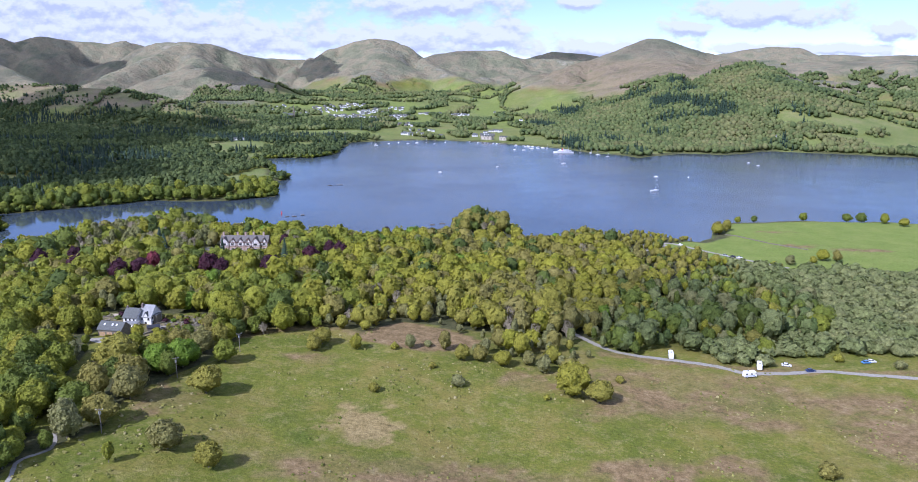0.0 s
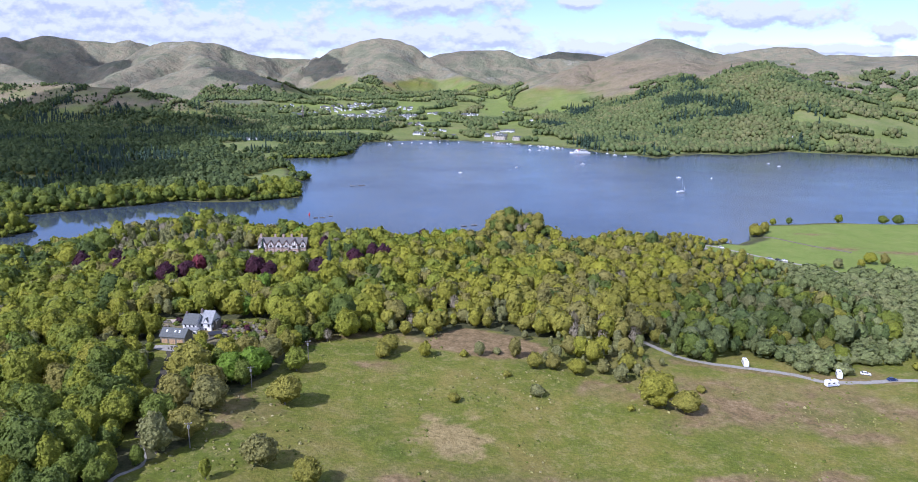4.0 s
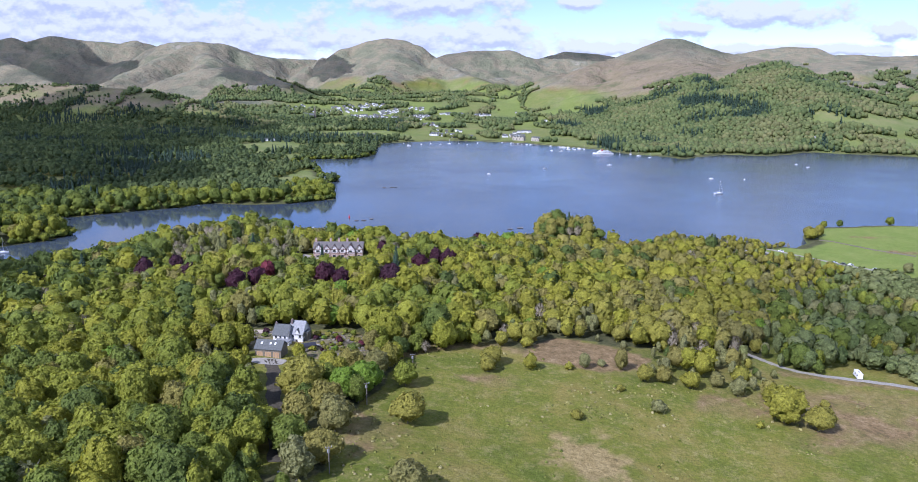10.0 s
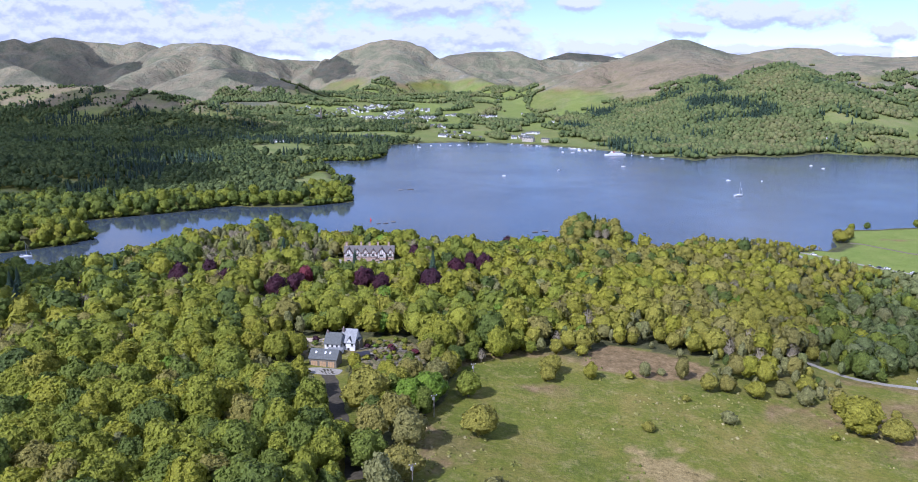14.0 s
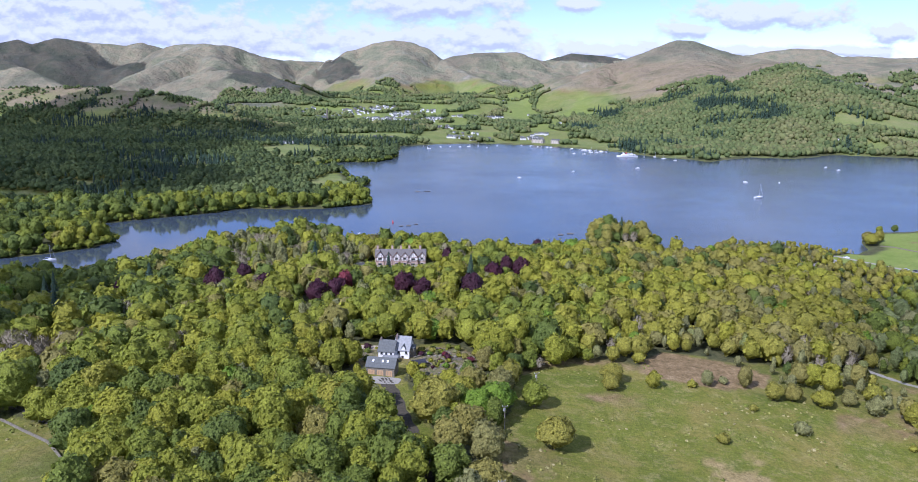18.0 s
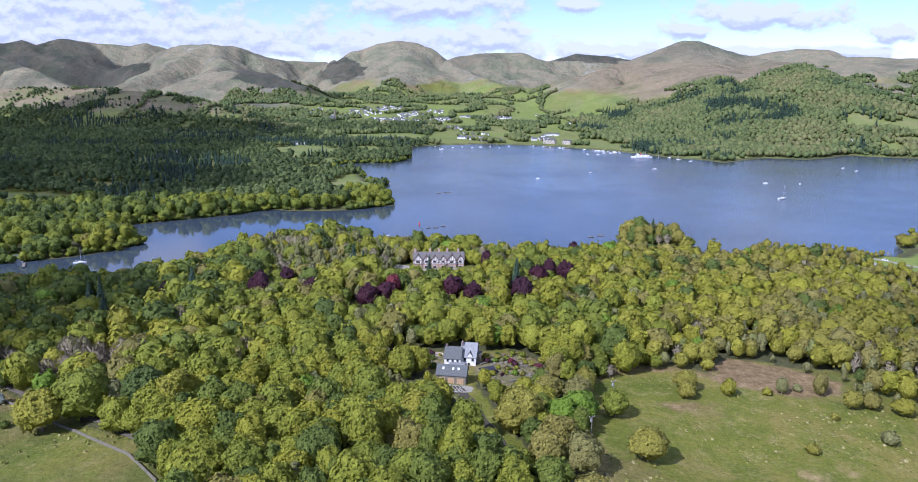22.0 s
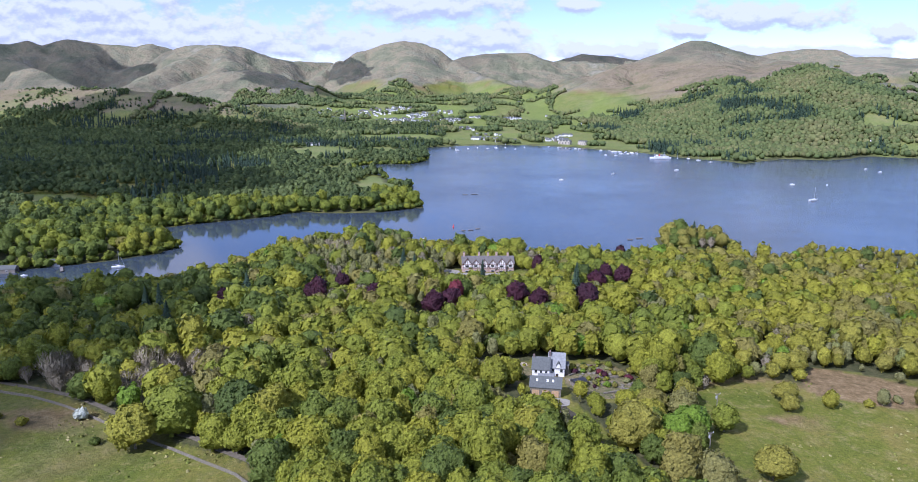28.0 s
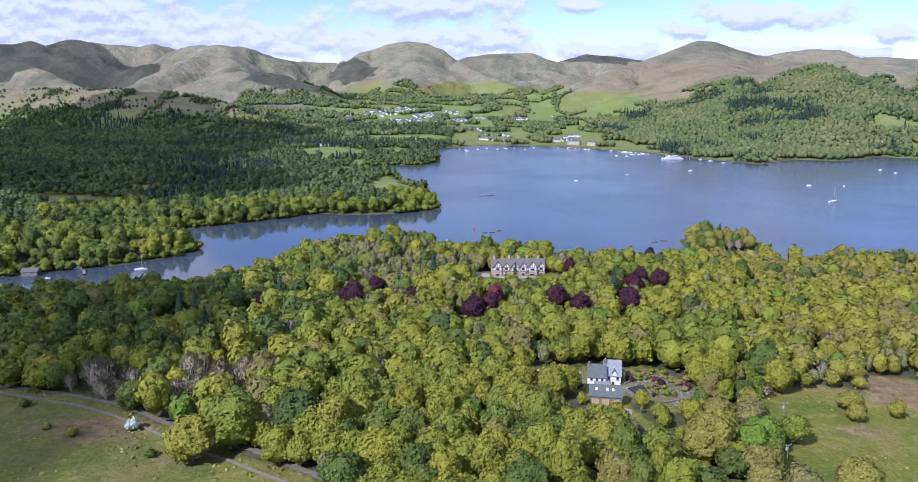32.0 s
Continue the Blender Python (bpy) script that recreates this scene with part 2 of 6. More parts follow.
def water_material():
    m = bpy.data.materials.new("lake_water")
    m.use_nodes = True
    t = m.node_tree
    b = t.nodes["Principled BSDF"]
    b.inputs["Base Color"].default_value = (0.048, 0.064, 0.082, 1)
    b.inputs["IOR"].default_value = 1.333
    open_water = ramp(t, place_noise(t, 0.004, 3.0), [(0.4, (0.15,) * 3), (0.62, (0.23,) * 3)])
    calm = blend(t, attr(t, "sheltered"), open_water, (0.055, 0.055, 0.055))
    t.links.new(calm[0].outputs[calm[1]], b.inputs["Roughness"])
    g = node(t, "ShaderNodeNewGeometry")
    n1, n2 = node(t, "ShaderNodeTexNoise", Scale=0.45, Detail=5.0), node(t, "ShaderNodeTexNoise", Scale=0.03, Detail=3.0)
    wire(t, g, "Position", n1, "Vector"), wire(t, g, "Position", n2, "Vector")
    k = node(t, "ShaderNodeBump", Strength=0.6, Distance=0.5)
    h = calc(t, "MULTIPLY", calc(t, "MULTIPLY", (n1, 0), (n2, 0)), calc(t, "SUBTRACT", 1.0, calc(t, "MULTIPLY", attr(t, "sheltered"), 0.8)))
    t.links.new(h[0].outputs[0], k.inputs["Height"])
    wire(t, k, 0, b, "Normal")
    return m


mat_water = water_material()

# ---- the land: one sheet, from a lake outline and lines of ridges ----
SHORE_NORTH = [(-541, 562), (-498, 585), (-462, 605), (-438, 626), (-427, 652), (-468, 690), (-492, 722), (-440, 762), (-395, 800), (-361, 830), (-292, 828), (-261, 842),
               (-233, 865), (-245, 935), (-272, 955), (-268, 1000), (-247, 1040), (-287, 1070), (-300, 1148), (-350, 1205), (-374, 1289), (-338, 1325), (-274, 1324),
               (-244, 1431), (-258, 1553), (-261, 1683), (-187, 1739), (-73, 1785), (9, 1758), (74, 1731), (152, 1646), (234, 1569), (277, 1474), (339, 1423),
               (344, 1381), (397, 1427), (471, 1489), (550, 1461), (673, 1555), (762, 1520), (923, 1440), (1400, 1250), (2400, 1000)]
SHORE_SOUTH = [(2400, 500), (900, 600), (600, 700), (432, 730), (349, 728), (269, 712), (238, 640), (217, 622), (195, 645), (170, 655), (116, 655), (75, 612), (58, 640),
               (47, 690), (27, 718), (-2, 705), (-14, 640), (-40, 615), (-91, 602), (-155, 622), (-206, 632), (-250, 676), (-310, 658), (-340, 600), (-352, 545),
               (-385, 510), (-430, 500), (-500, 520), (-550, 545)]
LAKE = SHORE_NORTH + SHORE_SOUTH
# ridge lines: (x, y, height) along the crest, then the fall of the sides and the roundness of the top
RIDGES = {
    "fell_far_left": ([(-2983, 3825, 336), (-2778, 3972, 352), (-2645, 4059, 347), (-2578, 4100, 369), (-2532, 4128, 343), (-2413, 4196, 380), (-2243, 4285, 366), (-2097, 4355, 350), (-2018, 4391, 371), (-1906, 4384, 343)], 0.5, 40),
    "fell_left": ([(-1812, 4152, 322), (-1712, 4138, 347), (-1550, 4145, 355), (-1417, 4241, 341), (-1321, 4373, 300), (-1232, 4500, 285), (-1020, 4701, 283)], 0.5, 60),
    "spur_left": ([(-1558, 4121, 350), (-1608, 3857, 270), (-1656, 3567, 198), (-1680, 3281, 125)], 0.45, 40),
    "spur_middle": ([(-1529, 4131, 348), (-1380, 3833, 252), (-1357, 3524, 186), (-1384, 3193, 110)], 0.45, 40),
    "near_left_fell": ([(-2594, 3305, 272), (-2363, 3347, 263), (-2199, 3335, 238), (-1937, 3144, 166), (-1702, 2932, 108)], 0.42, 50),
    "low_hill": ([(-1294, 3350, 186), (-1131, 3300, 203), (-1027, 3300, 190), (-848, 3200, 135)], 0.40, 80),
    "dome": ([(-1034, 4000, 125), (-961, 4300, 229), (-874, 4400, 289), (-775, 4450, 343), (-639, 4500, 388), (-532, 4500, 403), (-425, 4500, 393), (-351, 4450, 364), (-291, 4450, 322), (-228, 4500, 288)], 0.55, 70),
    "dome_spur": ([(-532, 4500, 398), (-430, 4100, 284), (-469, 3800, 200), (-487, 3400, 126), (-542, 3200, 86)], 0.38, 120),
    "dome_flank": ([(-291, 4450, 316), (-104, 4000, 205), (68, 3600, 142), (159, 3300, 100)], 0.40, 60),
    "fell_back": ([(-273, 4750, 294), (-159, 4750, 326), (-27, 4750, 347), (237, 4750, 348), (287, 4750, 326), (390, 4750, 302), (535, 4700, 283)], 0.3, 30),
    "blue_fell": ([(414, 4800, 299), (528, 4800, 326), (604, 4800, 346), (737, 4800, 347), (891, 4800, 326), (1083, 4800, 305)], 0.35, 30),
    "pike": ([(300, 3000, 135), (436, 3100, 191), (564, 3250, 244), (711, 3330, 285), (825, 3370, 324), (877, 3374, 351), (917, 3374, 351), (978, 3350, 322), (1042, 3300, 299), (1102, 3250, 281), (1171, 3100, 252)], 0.40, 45),
    "pike_spur": ([(895, 3340, 327), (844, 3000, 240), (800, 2600, 178), (700, 2200, 110), (620, 1900, 50)], 0.30, 120),
    "south_spur": ([(1128, 3000, 248), (979, 2500, 210), (930, 2200, 160), (880, 1950, 105), (830, 1700, 45)], 0.30, 110),
    "fell_right": ([(1486, 4349, 317), (1671, 4384, 345), (1815, 4322, 368), (1954, 4256, 358), (2064, 4200, 320), (2217, 4116, 312), (2379, 4020, 310), (2660, 3829, 305)], 0.36, 40),
    "moor_right": ([(1225, 3052, 226), (1435, 2949, 238), (1637, 2832, 240), (1835, 2698, 238)], 0.19, 150),
    "left_hill": ([(-2400, 2350, 104), (-1737, 2400, 112), (-1526, 2400, 121), (-1309, 2350, 122), (-1155, 2300, 116), (-1008, 2250, 98), (-883, 2150, 74), (-751, 2050, 34)], 0.33, 110),
    "left_bank": ([(-1500, 900, 60), (-900, 950, 30), (-620, 1050, 14)], 0.10, 60),
}


def lattice(x, y, seed):
    """Smooth value noise, -1 to 1, for arrays."""
    xi, yi = np.floor(x), np.floor(y)
    fx, fy = x - xi, y - yi
    fx, fy = fx * fx * (3 - 2 * fx), fy * fy * (3 - 2 * fy)

    def rnd(a, b):
        s = np.sin(a * 127.1 + b * 311.7 + seed * 74.7) * 43758.5453
        return (s - np.floor(s)) * 2 - 1
    return (rnd(xi, yi) * (1 - fx) + rnd(xi + 1, yi) * fx) * (1 - fy) + (rnd(xi, yi + 1) * (1 - fx) + rnd(xi + 1, yi + 1) * fx) * fy


def fractal(x, y, size, octaves, seed, gain=0.5):
    total, amount = 0, 1.0
    for k in range(octaves):
        total = total + amount * lattice(x / size + 31.7 * k, y / size - 17.3 * k, seed + k)
        size, amount = size / 2.03, amount * gain
    return total


def inside(x, y, poly):
    hit = np.zeros(np.shape(x), bool)
    for (x0, y0), (x1, y1) in zip(poly, poly[1:] + poly[:1]):
        if y0 != y1:
            hit ^= ((y0 > y) != (y1 > y)) & (x < (x1 - x0) * (y - y0) / (y1 - y0) + x0)
    return hit


def edge(x, y, poly, closed=True):
    """Distance to the outline."""
    best = np.full(np.shape(x), 1e9)
    ends = list(zip(poly, poly[1:] + poly[:1])) if closed else list(zip(poly, poly[1:]))
    for (x0, y0), (x1, y1) in ends:
        dx, dy = x1 - x0, y1 - y0
        s = np.clip(((x - x0) * dx + (y - y0) * dy) / (dx * dx + dy * dy), 0, 1)
        best = np.minimum(best, np.hypot(x - x0 - s * dx, y - y0 - s * dy))
    return best


def to_lake(x, y):
    """Metres from the shore: out on the land above nought, in the lake below."""
    wob = 4.0 * fractal(x, y, 28.0, 2, 5)
    d = edge(x, y, LAKE)
    return np.where(inside(x, y, LAKE), -d, d) + wob


def step(v, a, b):
    s = np.clip((v - a) / (b - a), 0, 1)
    return s * s * (3 - 2 * s)


def ground(x, y):
    x, y = np.asarray(x, float), np.asarray(y, float)
    d = to_lake(x, y)
    # low ground round the camera's end of the lake
    rise = 12 + 21 * step(x, 70, -180) + 5 * step(x, 230, 360) * step(y, 480, 640)
    near = rise - (0.024 + 0.034 * step(x, 0, -180)) * (y - 230) - 4 * step(x, 30, 130) * step(y, 300, 400)
    near = near + 1.5 * fractal(x, y, 75.0, 3, 11) + 4.5 * np.exp(-((x - 5) ** 2 + (y - 325) ** 2) / 60 ** 2) - 3.5 * step(x, -215, -300) - 3.2 * np.exp(-((x + 165) ** 2 + (y - 528) ** 2) / 48 ** 2) - 2.5 * np.exp(-((x + 85) ** 2 + (y - 262) ** 2) / 45 ** 2)
    near = np.clip(near, 3.0, 60)
    # the valley floor, rising behind the town
    plain = np.interp(y, [1700, 2000, 2400, 2600, 2900, 3300, 4200], [3.0, 4.0, 13.0, 22.0, 58.0, 82.0, 110.0]) + 5.0 * step(d, 40, 400)
    plain = plain + np.where(y > 1900, 4.0 * fractal(x, y, 240.0, 3, 21), 0)
    base = near * step(y, 1000, 800) + plain * step(y, 800, 1000)
    base = np.minimum(base, 0.5 + 0.16 * np.maximum(d, 0) + 0.0006 * np.maximum(d, 0) ** 2)
    hills, drops = [base], [np.zeros(x.shape)]
    for crest, fall, top in RIDGES.values():
        best, drop = np.full(x.shape, -1e3), np.zeros(x.shape)
        for (x0, y0, z0), (x1, y1, z1) in zip(crest, crest[1:]):
            dx, dy = x1 - x0, y1 - y0
            s = np.clip(((x - x0) * dx + (y - y0) * dy) / (dx * dx + dy * dy), 0, 1)
            off = np.hypot(x - x0 - s * dx, y - y0 - s * dy)
            down = fall * (np.sqrt(off * off + (0.4 * top) ** 2) - 0.4 * top)
            here = z0 + s * (z1 - z0) - down
            drop = np.where(here > best, down, drop)
            best = np.maximum(best, here)
        hills.append(best), drops.append(drop)
    h = np.array(hills)
    m = h.max(0)
    below = np.take_along_axis(np.array(drops), h.argmax(0)[None], 0)[0]
    z = m + 7.0 * np.log(np.exp((h - m) / 7.0).sum(0)) - 0.0
    z = np.where(m > base + 30, z, np.maximum(base, z - 7.0 * np.log(1 + np.exp(-np.abs(m - base) / 7.0))))
    rough = step(z, 40, 160) * step(y, 1700, 2300)
    # gullies down the fellsides, knolls and crags; the crests keep their line
    gully = 1 - np.abs(fractal(x, y, 330.0, 4, 31, 0.55))
    z = z + rough * (4.0 * fractal(x, y, 120.0, 5, 33, 0.6) - 70.0 * np.maximum(gully - 0.45, 0) * step(below, 8, 70) + 9.0 * fractal(x, y, 260.0, 3, 35) * step(below, 5, 50))
    z = np.minimum(z, 0.4 + 0.3 * np.maximum(d, 0))
    return np.where(d < 0, np.maximum(-6.0, 0.4 + 0.14 * d), z)


def height(x, y):
    return float(ground(np.array([x]), np.array([y]))[0])


# open ground among the woods
MEADOW = [(-121, 150), (-125, 180), (-119, 199), (-113, 206), (-113, 214), (-116, 228), (-114, 252), (-108, 262), (-104, 272), (-101, 292), (-97, 304), (-86, 314), (-74, 321), (-60, 322), (-45, 312), (-6, 306), (21, 300), (52, 285), (64, 318), (118, 306), (250, 296), (420, 285), (420, 80), (-110, 80)]
PASTURE = [(-480, 330), (-341, 301), (-312, 284), (-276, 262), (-257, 247), (-243, 238), (-228, 215), (-215, 170), (-480, 150)]
GREEN_FIELD = [(172, 600), (204, 540), (240, 516), (290, 508), (335, 500), (560, 500), (800, 600), (432, 712), (349, 712), (266, 700), (240, 655), (228, 625), (200, 612)]
CLEARING = [(-46, 312), (-46, 330), (-30, 349), (-8, 343), (12, 325), (4, 312), (-16, 305)]
SCRUB = [(62, 328), (118, 312), (250, 300), (520, 300), (540, 505), (330, 498), (240, 512), (200, 530), (150, 470), (95, 395)]
ROUGH_PATCHES = [(90, 272, 40, 24), (60, 272, 16, 22), (174, 252, 30, 44), (112, 290, 26, 12), (30, 282, 14, 8), (-104, 232, 9, 13), (20, 203, 26, 8), (60, 212, 20, 7), (-128, 318, 17, 17), (-166, 318, 9, 13), (-62, 288, 10, 6), (290, 600, 26, 8), (345, 585, 24, 7), (-330, 275, 26, 7), (300, 660, 20, 5), (-20, 200, 40, 12), (95, 215, 12, 8)]
VALLEY_FIELDS = [(-430, 1480, 90, 130), (-330, 1560, 60, 60), (-295, 1060, 42, 80), (-265, 960, 16, 40), (-372, 1230, 40, 60), (-420, 1330, 60, 40), (-600, 957, 45, 14), (-330, 1900, 130, 90), (140, 1800, 70, 50), (220, 1720, 60, 45), (-90, 2050, 60, 40), (950, 1600, 160, 70), (980, 1750, 150, 90), (-640, 860, 60, 25), (-900, 1010, 90, 30), (300, 1460, 70, 24), (380, 1470, 60, 20)]


def oval(x, y, cx, cy, rx, ry, soft=0.35, seed=3):
    r = np.hypot((x - cx) / rx, (y - cy) / ry) + 0.42 * fractal(x, y, max(rx, ry) * 0.6, 5, seed, 0.65)
    return step(r, 1 + soft / 2, 1 - soft / 2)


DRIVE = [(-152, 292), (-147, 278), (-141, 255), (-134, 233), (-128, 208)]


def open_land(x, y):
    """Where no wood stands near the camera's end of the lake."""
    wob = 3.0 * fractal(x, y, 18.0, 2, 8)
    m = inside(x + wob, y + wob, MEADOW) | inside(x + wob, y, PASTURE) | inside(x, y, GREEN_FIELD) | inside(x + wob, y, CLEARING)
    m |= (np.hypot((x + 150) / 17, (y - 317) / 17) < 1) | (np.hypot((x + 166) / 30, (y - 515) / 26) < 1) | (np.hypot((x + 153) / 9, (y - 298) / 7) < 1) | (np.hypot((x + 168) / 14, (y - 319) / 13) < 1)
    m |= (edge(x, y, DRIVE, False) < 7.5) | (np.hypot((x + 131) / 15, (y - 314) / 23) < 1)
    return m


def build_ground():
    fine = np.linspace(-50, 50, 380)
    turn = np.radians(np.concatenate([np.arange(-180, -50, 6.5), fine, np.arange(56.5, 180, 6.5)]))
    far = np.concatenate([[0.01, 40.0, 90.0], np.geomspace(130, 4960, 400)])
    A, R = np.meshgrid(turn, far, indexing="ij")
    x, y = -100 + R * np.sin(A), 20 + R * np.cos(A)
    z = ground(x, y)
    behind = np.cos(A) < 0.55
    z = np.where(behind, np.maximum(z, 2.0), z)
    na, nr = A.shape
    i, j = np.meshgrid(np.arange(na), np.arange(nr - 1), indexing="ij")
    k = (i + 1) % na
    quads = np.stack([i * nr + j, k * nr + j, k * nr + j + 1, i * nr + j + 1], -1).reshape(-1, 4)
    ob = mesh_from(np.stack([x, y, z], -1).reshape(-1, 3), quads, "ground", mat_ground, smooth=True)
    x, y, z = x.ravel(), y.ravel(), z.ravel()
    d = to_lake(x, y)
    brk = np.zeros(x.shape)
    for p in ROUGH_PATCHES:
        brk = np.maximum(brk, oval(x, y, *p, soft=0.7))
    brk = brk * (0.42 + 0.58 * step(fractal(x, y, 13.0, 4, 77, 0.7), -0.7, 0.5))
    straw = oval(x, y, -33, 233, 12, 14, soft=0.4, seed=6)
    brk = np.maximum(brk, 1.0 * inside(x, y, CLEARING))
    brk = np.maximum(brk, step(fractal(x, y, 160.0, 4, 51), 0.05, 0.35) * step(z, 85, 130) * step(y, 1900, 2100))
    pike_side = step(z + 26 * fractal(x, y, 160.0, 3, 55), 92, 115) * step(z + 20 * fractal(x, y, 110.0, 3, 56), 275, 225) * step(x, 280, 420) * step(x, 1250, 1050) * step(y, 2500, 2600) * step(y, 3700, 3500)
    gorse = step(z + 12 * fractal(x, y, 60.0, 3, 53), 52, 66) * step(x, -600, -750) * step(y, 1850, 1950) * step(y, 2520, 2450)
    brown = np.maximum(0.9 * pike_side, 0.9 * gorse * (0.35 + 0.65 * step(fractal(x, y, 70.0, 4, 54, 0.6), -0.3, 0.3)))
    lush = inside(x, y, GREEN_FIELD) * (1 - brk)
    lush = np.maximum(lush, 0.55 * step(lattice(x / 120, y / 170, 63), -0.1, 0.1) * step(y, 1850, 2050) * step(z, 200, 120) * step(x, -800, -650) * step(x, 420, 330))
    fld = lush
    for p in VALLEY_FIELDS:
        fld = np.maximum(fld, oval(x, y, *p, soft=0.2))
    patch = lattice(x / 95 + 0.3 * y / 95, y / 150 - 0.2 * x / 150, 61)
    fld = np.maximum(fld, step(patch, -0.15, 0.0) * step(y, 1900, 2300) * step(z, 190, 130) * step(x, -800, -650))
    fell = np.maximum(step(z + 45 * fractal(x, y, 220.0, 4, 71), 105, 165) * step(y, 1900, 2200), step(x, -700, -900) * step(y, 2450, 2650))
    fell = np.maximum(fell, 0.25 * step(x, -600, -750) * step(z, 50, 66) * step(y, 1850, 1950))
    fld = np.maximum(fld, 0.75 * step(y, 1150, 1300) * step(z, 140, 100)) * (1 - 0.8 * brk)
    wood = 1.0 * (~open_land(x, y) & (y < 760) & (y > 160 + 0.1 * np.abs(x + 100)) & (d > 0) & (x > -600) & (x < 240)) * (1 - inside(x, y, SCRUB)) * np.where((x > -14) & (x < 68) & (y < 340), 0.25, 1)
    # pasture: dull brown-green grass, its patchy darkening partly painted for cloud shade
    wood = np.maximum(wood, inside(x, y, PASTURE) * (0.12 + 0.3 * step(fractal(x, y, 16.0, 4, 79, 0.65), -0.6, 0.5)))
    rim = edge(x, y, MEADOW)
    brk = np.maximum(brk, 0.75 * wood * step(rim, 14, 3) * (x > -100))
    wood = wood * np.where(x > -100, step(rim, 3, 14), 1)
    wood = np.maximum(wood, step(d, 14, 6) * step(d, -6, 0) * (y > 560))
    for name, v in (("bracken", brk), ("field", fld), ("fell", fell), ("brown_hill", brown), ("straw", straw), ("lush", lush), ("wood", wood)):
        ob.data.attributes.new(name, "FLOAT", "POINT").data.foreach_set("value", np.clip(v, 0, 1).astype(np.float32))
    return tagged(ob, "grassy lakeside land rising to open brown fells", "ground", kind="structure")


def mesh_from(verts, faces, name, material, smooth=False, tris=None, normals=None):
    """An object from arrays of vertices, quads and, where given, triangles."""
    me = bpy.data.meshes.new(name)
    verts = np.asarray(verts, np.float32)
    faces = np.asarray(faces, np.int32).reshape(-1, 4)
    tris = np.zeros((0, 3), np.int32) if tris is None else np.asarray(tris, np.int32).reshape(-1, 3)
    loops = np.concatenate([faces.ravel(), tris.ravel()])
    me.vertices.add(len(verts)), me.loops.add(len(loops)), me.polygons.add(len(faces) + len(tris))
    me.vertices.foreach_set("co", verts.ravel())
    me.loops.foreach_set("vertex_index", loops)
    me.polygons.foreach_set("loop_start", np.concatenate([np.arange(len(faces)) * 4, len(faces) * 4 + np.arange(len(tris)) * 3]).astype(np.int32))
    me.polygons.foreach_set("use_smooth", np.full(len(faces) + len(tris), smooth))
    me.update(calc_edges=True)
    if normals is not None:
        me.attributes.new("custom_normal", "FLOAT_VECTOR", "POINT").data.foreach_set("vector", np.asarray(normals, np.float32).ravel())
    me.materials.append(material)
    return new(name, me)


land = build_ground()
wx, wy = np.meshgrid(np.linspace(-700, 2400, 125), np.linspace(440, 1900, 61), indexing="ij")
wi, wj = np.meshgrid(np.arange(124), np.arange(60), indexing="ij")
lake = mesh_from(np.stack([wx, wy, 0 * wx], -1).reshape(-1, 3), np.stack([wi * 61 + wj, (wi + 1) * 61 + wj, (wi + 1) * 61 + wj + 1, wi * 61 + wj + 1], -1).reshape(-1, 4), "water", mat_water)
lake.data.attributes.new("sheltered", "FLOAT", "POINT").data.foreach_set("value", (step(wx, -140, -250) * step(wy, 960, 760)).ravel().astype(np.float32))
tagged(lake, "wide blue lake with a light ripple between wooded shores", "lake", kind="structure")

